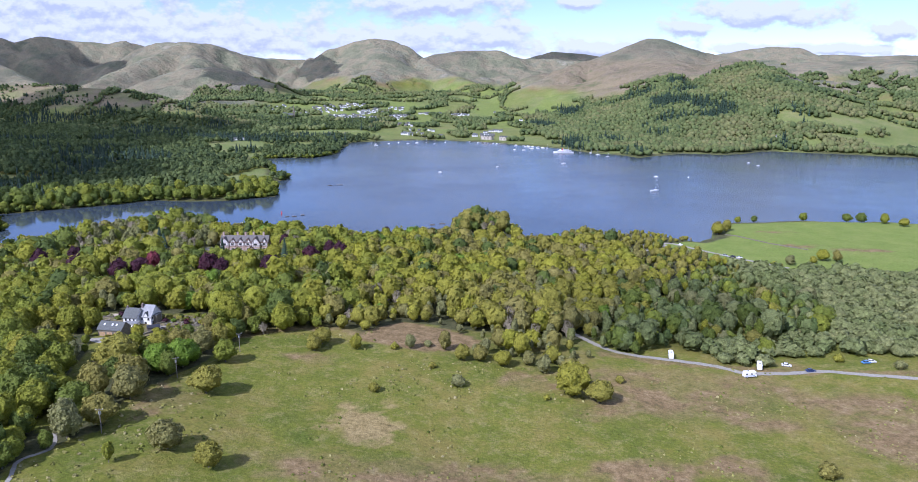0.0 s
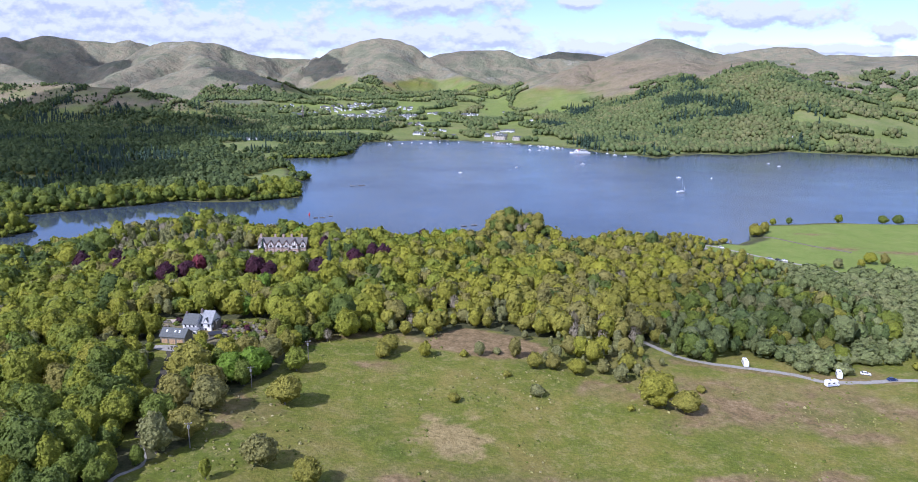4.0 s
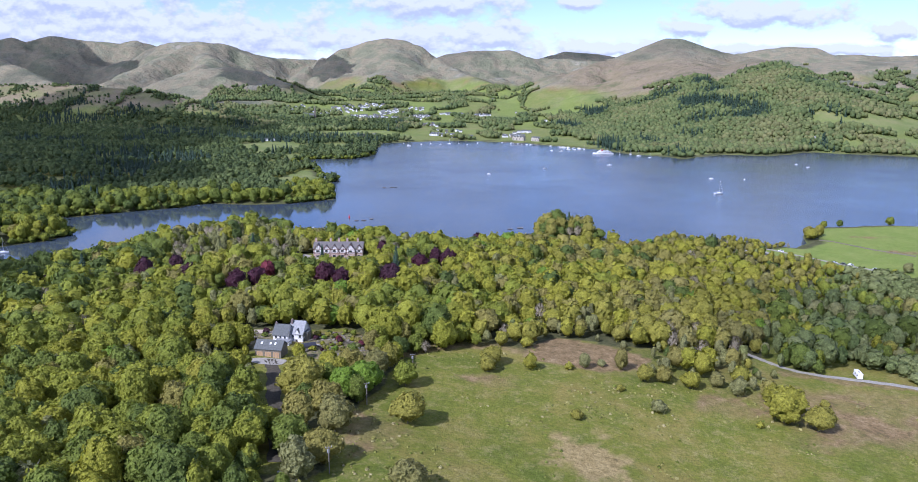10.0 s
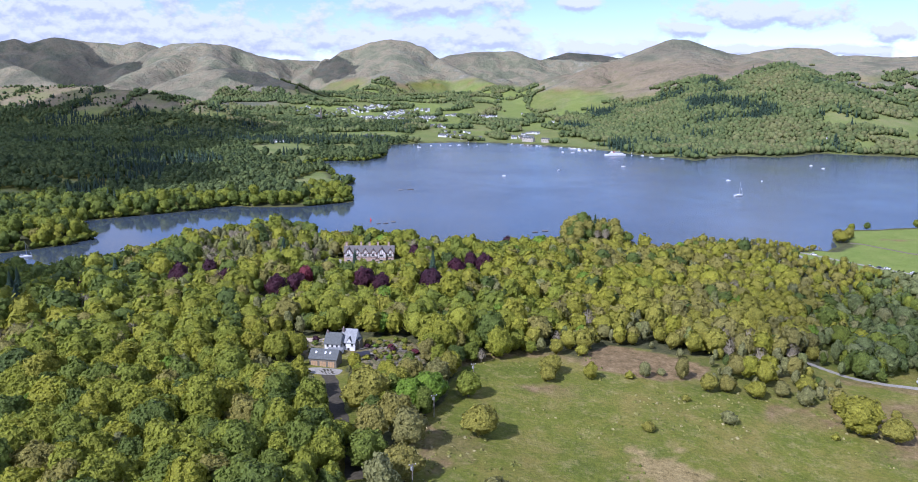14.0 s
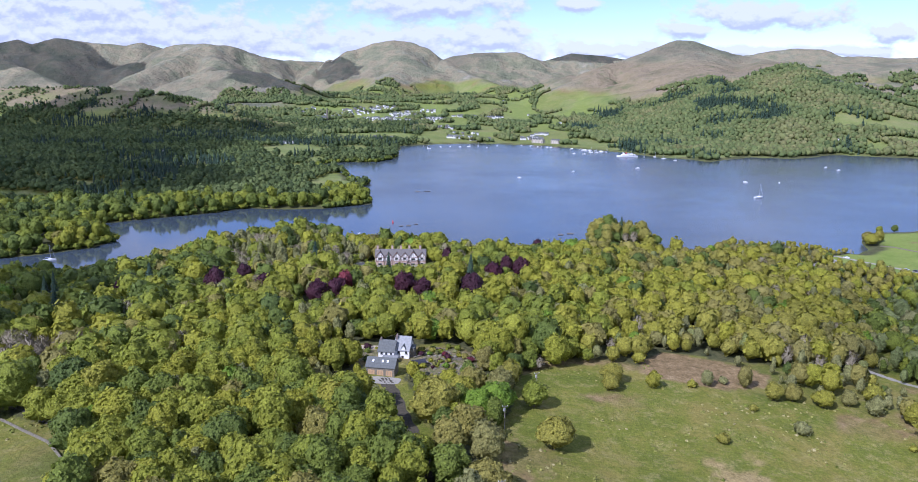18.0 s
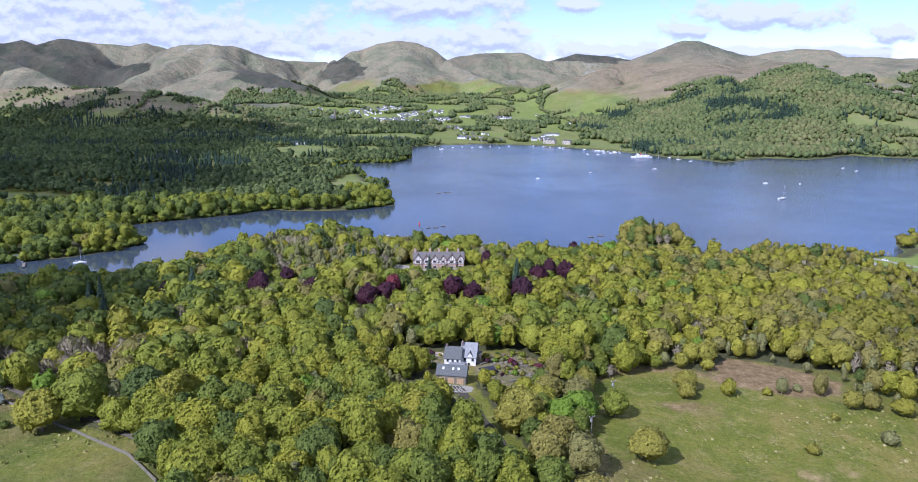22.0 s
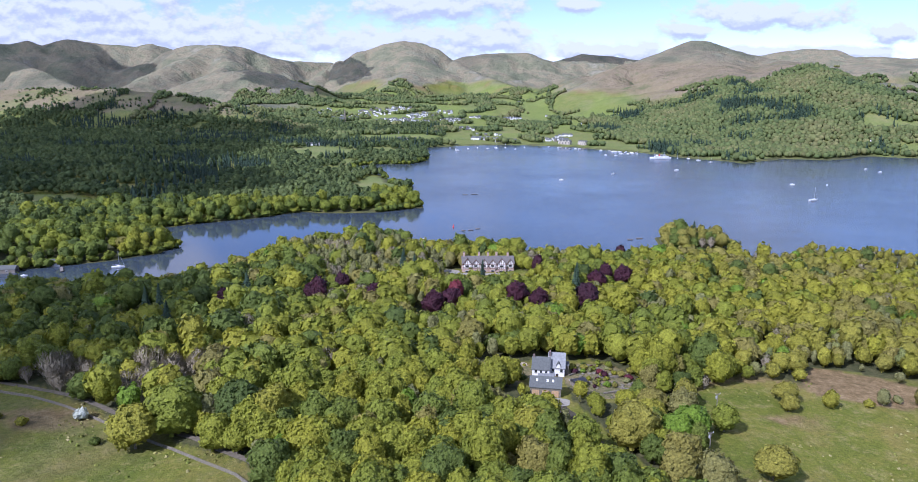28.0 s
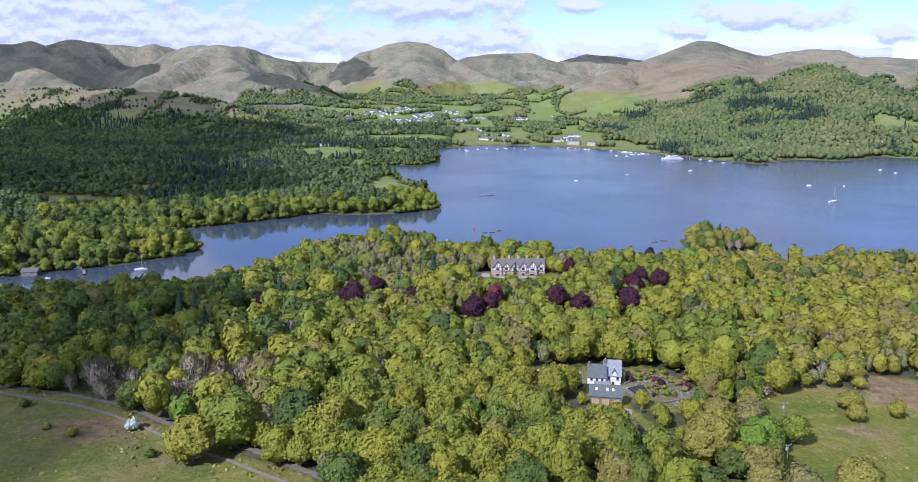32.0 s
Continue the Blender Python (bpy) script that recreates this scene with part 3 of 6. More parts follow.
# ---- trees ----
# planted and single trees: x, y, size, and the shade of the leaves
FIELD_TREES = [(-96, 274, 0.82, 0.28, 3), (-93, 243, 0.95, 0.56, 1), (-117, 258, 0.95, 1.0, 0), (-110, 265, 0.95, 0.98, 4), (-89, 198, 0.85, 0.72, 1), (-74, 191, 0.72, 0.62, 3), (-120, 199, 0.95, 0.80, 2), (-115, 210, 0.90, 0.70, 1), (-115, 230, 1.0, 0.72, 0),
               (-131, 256, 1.2, 0.60, 4), (-126, 228, 1.0, 0.68, 2), (-108, 281, 0.9, 0.74, 3), (-136, 222, 0.95, 0.30, 1), (-120, 243, 1.0, 0.66, 0), (-104, 291, 0.8, 0.55, 2), (-122, 270, 0.95, 0.5, 3), (-118, 284, 0.85, 0.7, 1), (-126, 215, 0.9, 0.2, 4), (-62, 304, 0.72, 0.62, 1), (-83, 324, 0.55, 0.80, 0), (-86, 325, 1.35, 0.10, 2),
               (-64, 296, 0.60, 0.56, 0), (-46, 301, 0.55, 0.50, 2), (2, 300, 0.62, 0.62, 3), (20, 297, 0.66, 0.52, 1), (10, 301, 0.60, 0.68, 0), (38, 292, 0.64, 0.80, 2), (47, 270, 1.12, 0.47, 4), (57, 264, 0.85, 0.60, 1), (32, 300, 0.55, 0.75, 0),
               (152, 330, 0.75, 0.25, 0), (-22, 308, 0.50, 0.80, 2), (-284, 254, 1.2, 0.50, 1), (-274, 262, 1.4, 0.24, 4), (-318, 289, 0.85, 0.05, 0), (245, 656, 0.95, 0.50, 1), (256, 664, 0.85, 0.6, 2), (250, 672, 0.8, 0.7, 0),
               (287, 716, 0.55, 0.30, 0), (307, 724, 0.6, 0.10, 3), (361, 730, 0.72, 0.25, 0), (407, 730, 0.8, 0.2, 1), (414, 716, 0.8, 0.12, 4), (432, 706, 0.8, 0.3, 2), (443, 692, 0.75, 0.5, 1), (290, 547, 0.8, 0.45, 1), (257, 532, 0.65, 0.8, 0), (278, 538, 0.5, 0.5, 3),
               (300, 545, 0.7, 0.7, 2), (-160, 588, 1.2, 0.36, 0), (-141, 592, 1.4, 0.30, 4)]
COPPER_BEECHES = ((-262, 428, 0.95, 0.4), (-253, 452, 0.8, 0.2), (-230, 412, 0.95, 0.3), (-198, 398, 0.95, 0.4), (-189, 405, 0.85, 0.5), (-187, 419, 0.85, 1.0), (-154, 421, 0.9, 0.6), (-143, 412, 0.85, 0.3), (-116, 422, 1.05, 0.1), (-62, 584, 0.9, 0.2),
                         (-83, 481, 1.0, 0.4), (-101, 470, 0.9, 0.7), (-310, 416, 0.8, 0.2), (-92, 490, 0.8, 0.3), (-132, 522, 0.75, 0.3), (-268, 436, 0.7, 0.3))
CONIFERS = ((-304, 438, 1.0), (-116, 458, 1.05), (28, 686, 1.0), (-214, 500, 0.9), (-222, 512, 1.0), (-208, 488, 0.8), (-170, 495, 0.75), (-335, 395, 1.1), (-322, 372, 1.0), (-348, 408, 0.9))
# clusters of houses: middle, half width, half depth, number
TOWN = ((-697, 2733, 60, 60, 8), (-587, 2600, 50, 60, 10), (-500, 2720, 70, 80, 26), (-410, 2520, 70, 60, 28), (-418, 2790, 50, 50, 12), (-319, 2640, 60, 70, 28), (-300, 2400, 60, 110, 26), (-208, 2488, 50, 80, 26), (-237, 2720, 40, 40, 6),
        (-163, 2200, 40, 60, 10), (-106, 2612, 45, 20, 15), (-20, 2608, 50, 18, 17), (-130, 1895, 28, 28, 7), (-71, 1845, 25, 20, 8), (-377, 2059, 50, 36, 8), (-314, 1840, 30, 22, 6), (60, 1880, 30, 40, 8), (100, 1975, 24, 24, 5), (-100, 2010, 40, 30, 4))
dice = np.random.default_rng(7)
GOLD = (1 + 5 ** 0.5) / 2
ICO = np.array([(-1, GOLD, 0), (1, GOLD, 0), (-1, -GOLD, 0), (1, -GOLD, 0), (0, -1, GOLD), (0, 1, GOLD), (0, -1, -GOLD), (0, 1, -GOLD), (GOLD, 0, -1), (GOLD, 0, 1), (-GOLD, 0, -1), (-GOLD, 0, 1)]) / math.hypot(1, GOLD)
ICO_FACES = np.array(
    [0, 11, 5, 0, 5, 1, 0, 1, 7, 0, 7, 10, 0, 10, 11, 1, 5, 9, 5, 11, 4, 11, 10, 2, 10, 7, 6, 7, 1, 8, 3, 9, 4, 3, 4, 2, 3, 2, 6, 3, 6, 8, 3, 8, 9, 4, 9, 5, 2, 4, 11, 6, 2, 10, 8, 6, 7, 9, 8, 1]).reshape(-1, 3)


def unit(v):
    return v / np.maximum(np.linalg.norm(v, axis=-1), 1e-6)[..., None]


def outward(v, mid):
    return unit(v - np.array((0, 0, mid * 0.85)))


def clump(wide, tall, foot, lumps, sprays, size, core=0.95, taper=0.0):
    """A small plant or far tree: lumps round a solid heart, clothed in sprays of leaves that stand off it: vertices, quads, triangles, normals. It stands on the ground at the origin, its lowest leaves at foot."""
    mid, rz, rx = (foot + tall) / 2, (tall - foot) / 2, wide / 2
    centres, radii = [(0, 0, mid)], [min(rx, rz) * (0.84 if lumps > 4 else 0.66)]
    for k in range(lumps):
        a, up = k * 2.399 + dice.uniform(-0.4, 0.4), -0.6 + 1.5 * (k + 0.5) / lumps
        ring = math.sqrt(max(0.03, 1 - up * up)) * dice.uniform(0.42, 0.56) * (1 - taper * (up + 0.5) / 1.5)
        centres.append((math.cos(a) * ring * rx, math.sin(a) * ring * rx, mid + up * rz * 0.66))
        radii.append(rx * dice.uniform(0.44, 0.57) * (1 - 0.5 * taper * (up + 0.5) / 1.5) * (1.2 if lumps < 5 else 1.0))
    c, r = np.array(centres), np.array(radii)
    squash = np.array((1, 1, min(1.2, max(0.8, rz / rx))))
    verts, tris, norms = [], [], []
    for k in range(lumps + 1):
        tris.append(ICO_FACES + 12 * k)
        verts.append(c[k] + ICO * r[k] * core * dice.uniform(0.85, 1.08, (12, 1)) * squash)
        norms.append(ICO + 0.5 * outward(verts[-1], mid))
    n = sprays
    which = dice.choice(lumps + 1, n * 3, p=r ** 2 / (r ** 2).sum())
    way = dice.normal(size=(n * 3, 3))
    way[:, 2] = way[:, 2] * 0.9 + 0.3
    way = unit(way)
    at = c[which] + way * r[which][:, None] * dice.uniform(0.95, 1.12, (n * 3, 1)) * squash
    gap = (np.linalg.norm((at[:, None] - c[None]) / squash, axis=2) / r[None]).copy()
    gap[np.arange(n * 3), which] = 9
    good = np.flatnonzero(gap.min(1) > 0.9)[:n]
    at, way = at[good], way[good]
    soft = way + 0.6 * outward(at, mid) + 0.15 * dice.normal(size=way.shape)
    way = unit(way + 0.13 * dice.normal(size=way.shape))
    side = unit(np.cross(way, dice.normal(size=way.shape)))
    over = np.cross(way, side)
    s1, s2 = size * dice.uniform(0.5, 1.3, (len(at), 1)), size * dice.uniform(0.5, 1.3, (len(at), 1))
    quad = np.stack([at - side * s1 - over * s2 * 0.6, at + side * s1 * 0.7 - over * s2, at + side * s1 + over * s2 * 0.8 + way * 0.15 * size, at - side * s1 * 0.6 + over * s2], 1).reshape(-1, 3)
    faces = np.arange(len(at) * 4).reshape(-1, 4) + 12 * (lumps + 1)
    return np.concatenate(verts + [quad]), faces, np.concatenate(tris), unit(np.concatenate(norms + [np.repeat(soft, 4, axis=0)]))


def sphere(level):
    """A finer ball: vertices and triangles."""
    v, f = [Vector(p) for p in ICO], [tuple(t) for t in ICO_FACES]
    for k in range(level):
        mids, out = {}, []

        def mid(a, b):
            key = (min(a, b), max(a, b))
            if key not in mids:
                mids[key] = len(v)
                v.append((v[a] + v[b]).normalized())
            return mids[key]
        for a, b, c in f:
            ab, bc, ca = mid(a, b), mid(b, c), mid(c, a)
            out += [(a, ab, ca), (b, bc, ab), (c, ca, bc), (ab, bc, ca)]
        f = out
    return np.array([tuple(p) for p in v]), np.array(f)


BALLS = [sphere(k) for k in range(4)]


def crown(wide, tall, foot, boughs, level, sprays=0, size=0.4, taper=0.0, deep=0.41):
    """A billowing crown: a ball swollen bough by bough and again twig by twig, with a few sprays of leaves that break its outline. It stands on the ground at the origin, its lowest leaves at foot."""
    mid, rz, rx = foot + (tall - foot) * 0.45, (tall - foot) / 2, wide / 2
    ball, tris = BALLS[level]
    u = ball.copy()

    def bulge(n, reach, least):
        k = np.arange(n) + 0.5
        z, a = 1 - 2 * k / n, k * 2.39996
        d = unit(np.stack([np.sqrt(1 - z * z) * np.cos(a), np.sqrt(1 - z * z) * np.sin(a), z], -1) + dice.normal(0, 0.35 / math.sqrt(n) * 1.6, (n, 3)))
        ang = np.arccos(np.clip(u @ d.T, -1, 1)) / (reach * math.sqrt(4 / n))
        return (np.sqrt(np.maximum(0, 1 - ang ** 2)) * dice.uniform(least, 1.0, n)).max(1)
    r = (1 - deep) + deep * bulge(boughs, 1.08, 0.6)
    if level > 1:
        r = r + 0.13 * bulge(boughs * 5, 1.0, 0.2)
    r = r * dice.uniform(0.92, 1.08, len(u))
    v = u * r[:, None]
    thin = 1 - taper * np.clip(v[:, 2:3], -0.3, 1)
    v = np.concatenate([v[:, :2] * rx * thin, v[:, 2:3] * rz * np.where(v[:, 2:3] > 0, 1.1, 0.9)], 1) + (0, 0, mid)
    face = np.cross(v[tris[:, 1]] - v[tris[:, 0]], v[tris[:, 2]] - v[tris[:, 0]])
    n = np.zeros_like(v)
    for k in range(3):
        np.add.at(n, tris[:, k], face)
    n = unit(n)
    if not sprays:
        return v, np.zeros((0, 4), int), tris, n
    # sprays of leaves all over, fewer underneath, each turned its own way
    size_of = np.linalg.norm(face, axis=1) * np.where(face[:, 2] < 0, 0.45, 1.0)
    on = tris[dice.choice(len(tris), sprays, p=size_of / size_of.sum())]
    w = dice.dirichlet((1, 1, 1), sprays)[:, :, None]
    at, out = (v[on] * w).sum(1), unit((n[on] * w).sum(1))
    way = unit(out + 0.42 * dice.normal(size=(sprays, 3)))
    at = at + out * size * dice.uniform(-0.15, 0.75, (sprays, 1))
    side = unit(np.cross(way, dice.normal(size=way.shape)))
    over = np.cross(way, side)
    s1, s2 = size * dice.uniform(0.55, 1.25, (sprays, 1)), size * dice.uniform(0.5, 1.1, (sprays, 1))
    quad = np.stack([at - side * s1 - over * s2 * 0.6, at + side * s1 * 0.7 - over * s2, at + side * s1 + over * s2 * 0.8, at - side * s1 * 0.6 + over * s2], 1).reshape(-1, 3)
    v = (v - (0, 0, mid)) * 0.95 + (0, 0, mid)
    lean = unit(way * 0.8 + out * 0.6 + (0, 0, 0.15))
    return np.concatenate([v, quad]), np.arange(sprays * 4).reshape(-1, 4) + len(v), tris, np.concatenate([n, np.repeat(lean, 4, axis=0)])


def spire(wide, tall, foot, tiers, sprays, size):
    """A conifer: tiers of drooping branches on a tapering stem."""
    verts, quads = [], []
    for k in range(tiers):
        f = k / tiers
        z, r = foot + (tall - foot) * f, wide / 2 * (1 - f) ** 0.85 + 0.15
        m = max(4, round(sprays * (1 - 0.6 * f)))
        for j in range(m):
            a = 6.283 * (j + dice.uniform(-0.3, 0.3)) / m + k
            q = r * dice.uniform(0.75, 1.15)
            u, v = np.array((math.cos(a), math.sin(a), 0)), np.array((-math.sin(a), math.cos(a), 0))
            w = size * (0.5 + 0.7 * (1 - f))
            h = (tall - foot) / tiers * 1.5
            base = np.array((0, 0, z + h * 0.75))
            b = len(verts)
            verts += [base - v * w * 0.3, base + v * w * 0.3, u * q + v * w + (0, 0, z - 0.25 * h), u * q - v * w + (0, 0, z - 0.1 * h)]
            quads.append((b + 3, b + 2, b + 1, b))
    b = len(verts)
    verts += [(-0.15, 0, tall * 0.85), (0.15, 0, tall * 0.85), (0.05, 0, tall * 1.04), (-0.05, 0, tall * 1.04)]
    quads.append((b, b + 1, b + 2, b + 3))
    verts = np.array(verts, float)
    return verts, np.array(quads), np.zeros((0, 3), int), unit(verts * (1, 1, 0) + (0, 0, wide * 0.3))


def scatter(name, shapes, places, material, label, category="trees"):
    """Many plants in one mesh. places: rows of x, y, z, scale, tint."""
    places = np.asarray(places)
    pick, turn = dice.integers(0, len(shapes), len(places)), dice.uniform(0, 6.283, len(places))
    V, Q, T, N, tint, base = [], [], [], [], [], 0
    for k, (v, q, t, n) in enumerate(shapes):
        p, a = places[pick == k], turn[pick == k]
        if not len(p):
            continue
        c, s = np.cos(a)[:, None], np.sin(a)[:, None]
        sc, tall = p[:, 3:4], p[:, 3:4] * dice.uniform(0.88, 1.15, (len(p), 1))
        x, y, z = v[None, :, 0], v[None, :, 1], v[None, :, 2]
        V.append(np.stack([(x * c - y * s) * sc + p[:, 0:1], (x * s + y * c) * sc + p[:, 1:2], z * tall + p[:, 2:3]], -1).reshape(-1, 3))
        nx, ny, nz = n[None, :, 0], n[None, :, 1], n[None, :, 2]
        N.append(np.stack([nx * c - ny * s, nx * s + ny * c, nz + 0 * c], -1).reshape(-1, 3))
        off = base + np.arange(len(p))[:, None, None] * len(v)
        Q.append((q[None] + off).reshape(-1, 4)), T.append((t[None] + off).reshape(-1, 3))
        tint.append(np.repeat(p[:, 4], len(v)))
        base += len(p) * len(v)
    ob = mesh_from(np.concatenate(V), np.concatenate(Q), name, material, True, np.concatenate(T), np.concatenate(N))
    ob.data.attributes.new("tint", "FLOAT", "POINT").data.foreach_set("value", np.concatenate(tint).astype(np.float32))
    return tagged(ob, label, category, kind="stuff")


def sown(x0, x1, y0, y1, apart, jitter=0.42):
    """A jittered lattice of places."""
    x, y = np.meshgrid(np.arange(x0, x1, apart), np.arange(y0, y1, apart * 0.87))
    x = x + (np.arange(x.shape[0]) % 2)[:, None] * apart / 2
    return (x + dice.uniform(-jitter, jitter, x.shape) * apart).ravel(), (y + dice.uniform(-jitter, jitter, y.shape) * apart).ravel()


def rows_at(x, y, scale, tint):
    return np.stack([x, y, ground(x, y) - 0.2, scale, tint], -1)


def in_view(x, y, wide=8.0):
    """The stretch of land that the flight looks over."""
    return (x > -205 - 0.66 * (y - 40) - wide * 3) & (x < 0.66 * y + wide * 3)


full = [crown(13.2 * w, 16.5 * h, 1.0, n, 2, 470, 0.60) for w, h, n in ((1, 1, 16), (1.12, 0.92, 20), (0.88, 1.06, 14), (1.0, 0.95, 18), (1.15, 1.0, 22))]
plain = [crown(13.2 * w, 16.0 * h, 1.0, n, 1, 76, 1.12) for w, h, n in ((1, 1, 14), (1.12, 0.95, 16), (0.9, 1.08, 12), (1.05, 1.0, 15))]
rough = [crown(12.0 * w, 13.0 * h, 0.5, 7, 0, 30, 1.7, 0.1, 0.4) for w, h in ((1, 1), (1.12, 0.95), (0.9, 1.08))]
dot = []
for w, h in ((1, 1), (1.2, 0.9), (0.9, 1.1), (1.05, 1.2), (0.85, 0.9)):
    v = ICO * (5.6 * w, 5.6 * w, 5.2 * h) * dice.uniform(0.72, 1.22, (12, 1)) + (0, 0, 5.4 * h)
    dot.append((v, np.zeros((0, 4), int), ICO_FACES, ICO))
bush = [crown(5.4 * w, 4.2 * h, 0.1, 8, 1, 80, 0.5) for w, h in ((1, 1), (1.2, 0.9), (0.85, 1.2))]
def bare(tall, wide, n):
    """A crown just breaking bud: thin branches fanning from the stem under a loose cloud of short twigs."""
    verts, quads = [], []
    for k in range(n):
        a, f = dice.uniform(0, 6.283), dice.uniform(0, 1)
        u = np.array((math.cos(a), math.sin(a), 0))
        v = np.array((-math.sin(a), math.cos(a), 0))
        if k < n // 10:
            low, top, w = np.array((0, 0, tall * 0.3 * f)), u * wide * 0.34 + (0, 0, tall * (0.6 + 0.35 * f)), 0.08
        else:
            r, z = wide / 2 * math.sqrt(max(0.05, 1 - (2 * f - 1) ** 2)) * dice.uniform(0.45, 1), tall * (0.3 + 0.66 * f)
            low = u * r * 0.8 + (0, 0, z - 0.5)
            top, w = low + u * dice.uniform(0.2, 1.0) + v * dice.uniform(-0.6, 0.6) + (0, 0, dice.uniform(0.5, 1.5)), dice.uniform(0.06, 0.15)
        b = len(verts)
        verts += [low - v * w, low + v * w, top + v * w * 0.5, top - v * w * 0.5]
        quads.append((b, b + 1, b + 2, b + 3))
    verts = np.array(verts)
    return verts, np.array(quads), np.zeros((0, 3), int), unit(verts * (1, 1, 0) + (0, 0, wide * 0.4))


leafless = [bare(12, 11.0, 560), bare(13, 10.0, 560), bare(11, 11.5, 560)]
birch = [crown(6.6 * w, 13.0 * h, 1.6, 11, 1, 140, 0.62, 0.38, 0.5) for w, h in ((1, 1), (1.2, 0.9), (0.85, 1.1))]
fir = [spire(8.0, 18, 0.8, 13, 13, 0.8), spire(9.0, 17, 0.8, 12, 13, 0.85), spire(7.2, 19, 0.8, 14, 12, 0.75)]
fir_far = [spire(6.5, 15, 0.5, 5, 5, 1.5), spire(5.5, 17, 0.5, 5, 5, 1.4)]


def trunk_mesh(tall, thick):
    """A tapering stem that forks into limbs inside the crown."""
    bm = bmesh.new()
    up = Vector((0, 0, 1))
    limbs = [(Vector((0, 0, -0.4)), Vector((0.1, 0, tall * 0.45)), thick, thick * 0.7)]
    for k in range(5):
        a = k * 1.256 + 0.4
        limbs.append((Vector((0.1, 0, tall * (0.30 + 0.04 * k))), Vector((math.cos(a) * tall * 0.24, math.sin(a) * tall * 0.24, tall * (0.62 + 0.04 * k))), thick * 0.5, thick * 0.16))
    for a, b, r0, r1 in limbs:
        ring = bmesh.ops.create_cone(bm, cap_ends=True, segments=6, radius1=r0, radius2=r1, depth=(b - a).length)["verts"]
        bmesh.ops.transform(bm, matrix=Matrix.Translation((a + b) / 2) @ up.rotation_difference(b - a).to_matrix().to_4x4(), verts=ring)
    me = bpy.data.meshes.new("trunk")
    bm.to_mesh(me), bm.free()
    me.materials.append(mat_bark)
    return me


TRUNK = trunk_mesh(13.0, 0.42)
THIN_TRUNK = trunk_mesh(13.0, 0.2)
BUSH_STEM = trunk_mesh(4.4, 0.12)
crown_store = {}


def tree(name, label, category, x, y, scale, shape, tint, material, trunk=TRUNK, group="", tall=1.0):
    """One tree on the ground: an empty at its foot, trunk and crown under it. Crowns of one shape and shade share their mesh."""
    key = (id(shape), round(tint * 12), material.name)
    if key not in crown_store:
        v, q, t, n = shape
        ob = mesh_from(v, q, "crown", material, True, t, n)
        ob.data.attributes.new("tint", "FLOAT", "POINT").data.foreach_set("value", np.full(len(v), round(tint * 12) / 12, np.float32))
        crown_store[key] = ob.data
        bpy.data.objects.remove(ob)
    root = new(name)
    root.empty_display_size = 0.5
    root.matrix_world = pose(x, y, height(x, y) - 0.15, 0, 0, dice.uniform(0, 360)) @ Matrix.Diagonal((scale, scale, scale * tall, 1))
    for n, me in (("trunk", trunk), ("crown", crown_store[key])):
        new(n, me).parent = root
    return tagged(root, label, category, group)


def wood_tree(x, y, scale, tint):
    """A tree of the near woods, its kind told by its shade."""
    if tint > 0.78 and tint < 0.97:
        return tree("birch_tree", "slender grey-green birch tree in thin spring leaf", "tree", x, y, scale, birch[int(x * 7) % 3], tint, mat_broad, THIN_TRUNK, "trees of the near wood")
    if tint > 0.62 and tint <= 0.78:
        return tree("oak_tree", "bronze-leaved oak tree just coming into leaf", "tree", x, y, scale, full[int(x * 7) % 5], tint, mat_broad, TRUNK, "trees of the near wood")
    if tint < 0.2 or tint >= 0.97:
        return tree("sycamore_tree", "dense dark green sycamore tree in full leaf", "tree", x, y, scale, full[int(x * 7) % 5], tint, mat_broad, TRUNK, "trees of the near wood")
    return tree("oak_tree", "broad yellow-green oak tree in fresh spring leaf", "tree", x, y, scale, full[int(x * 7) % 5], tint, mat_broad, TRUNK, "trees of the near wood")


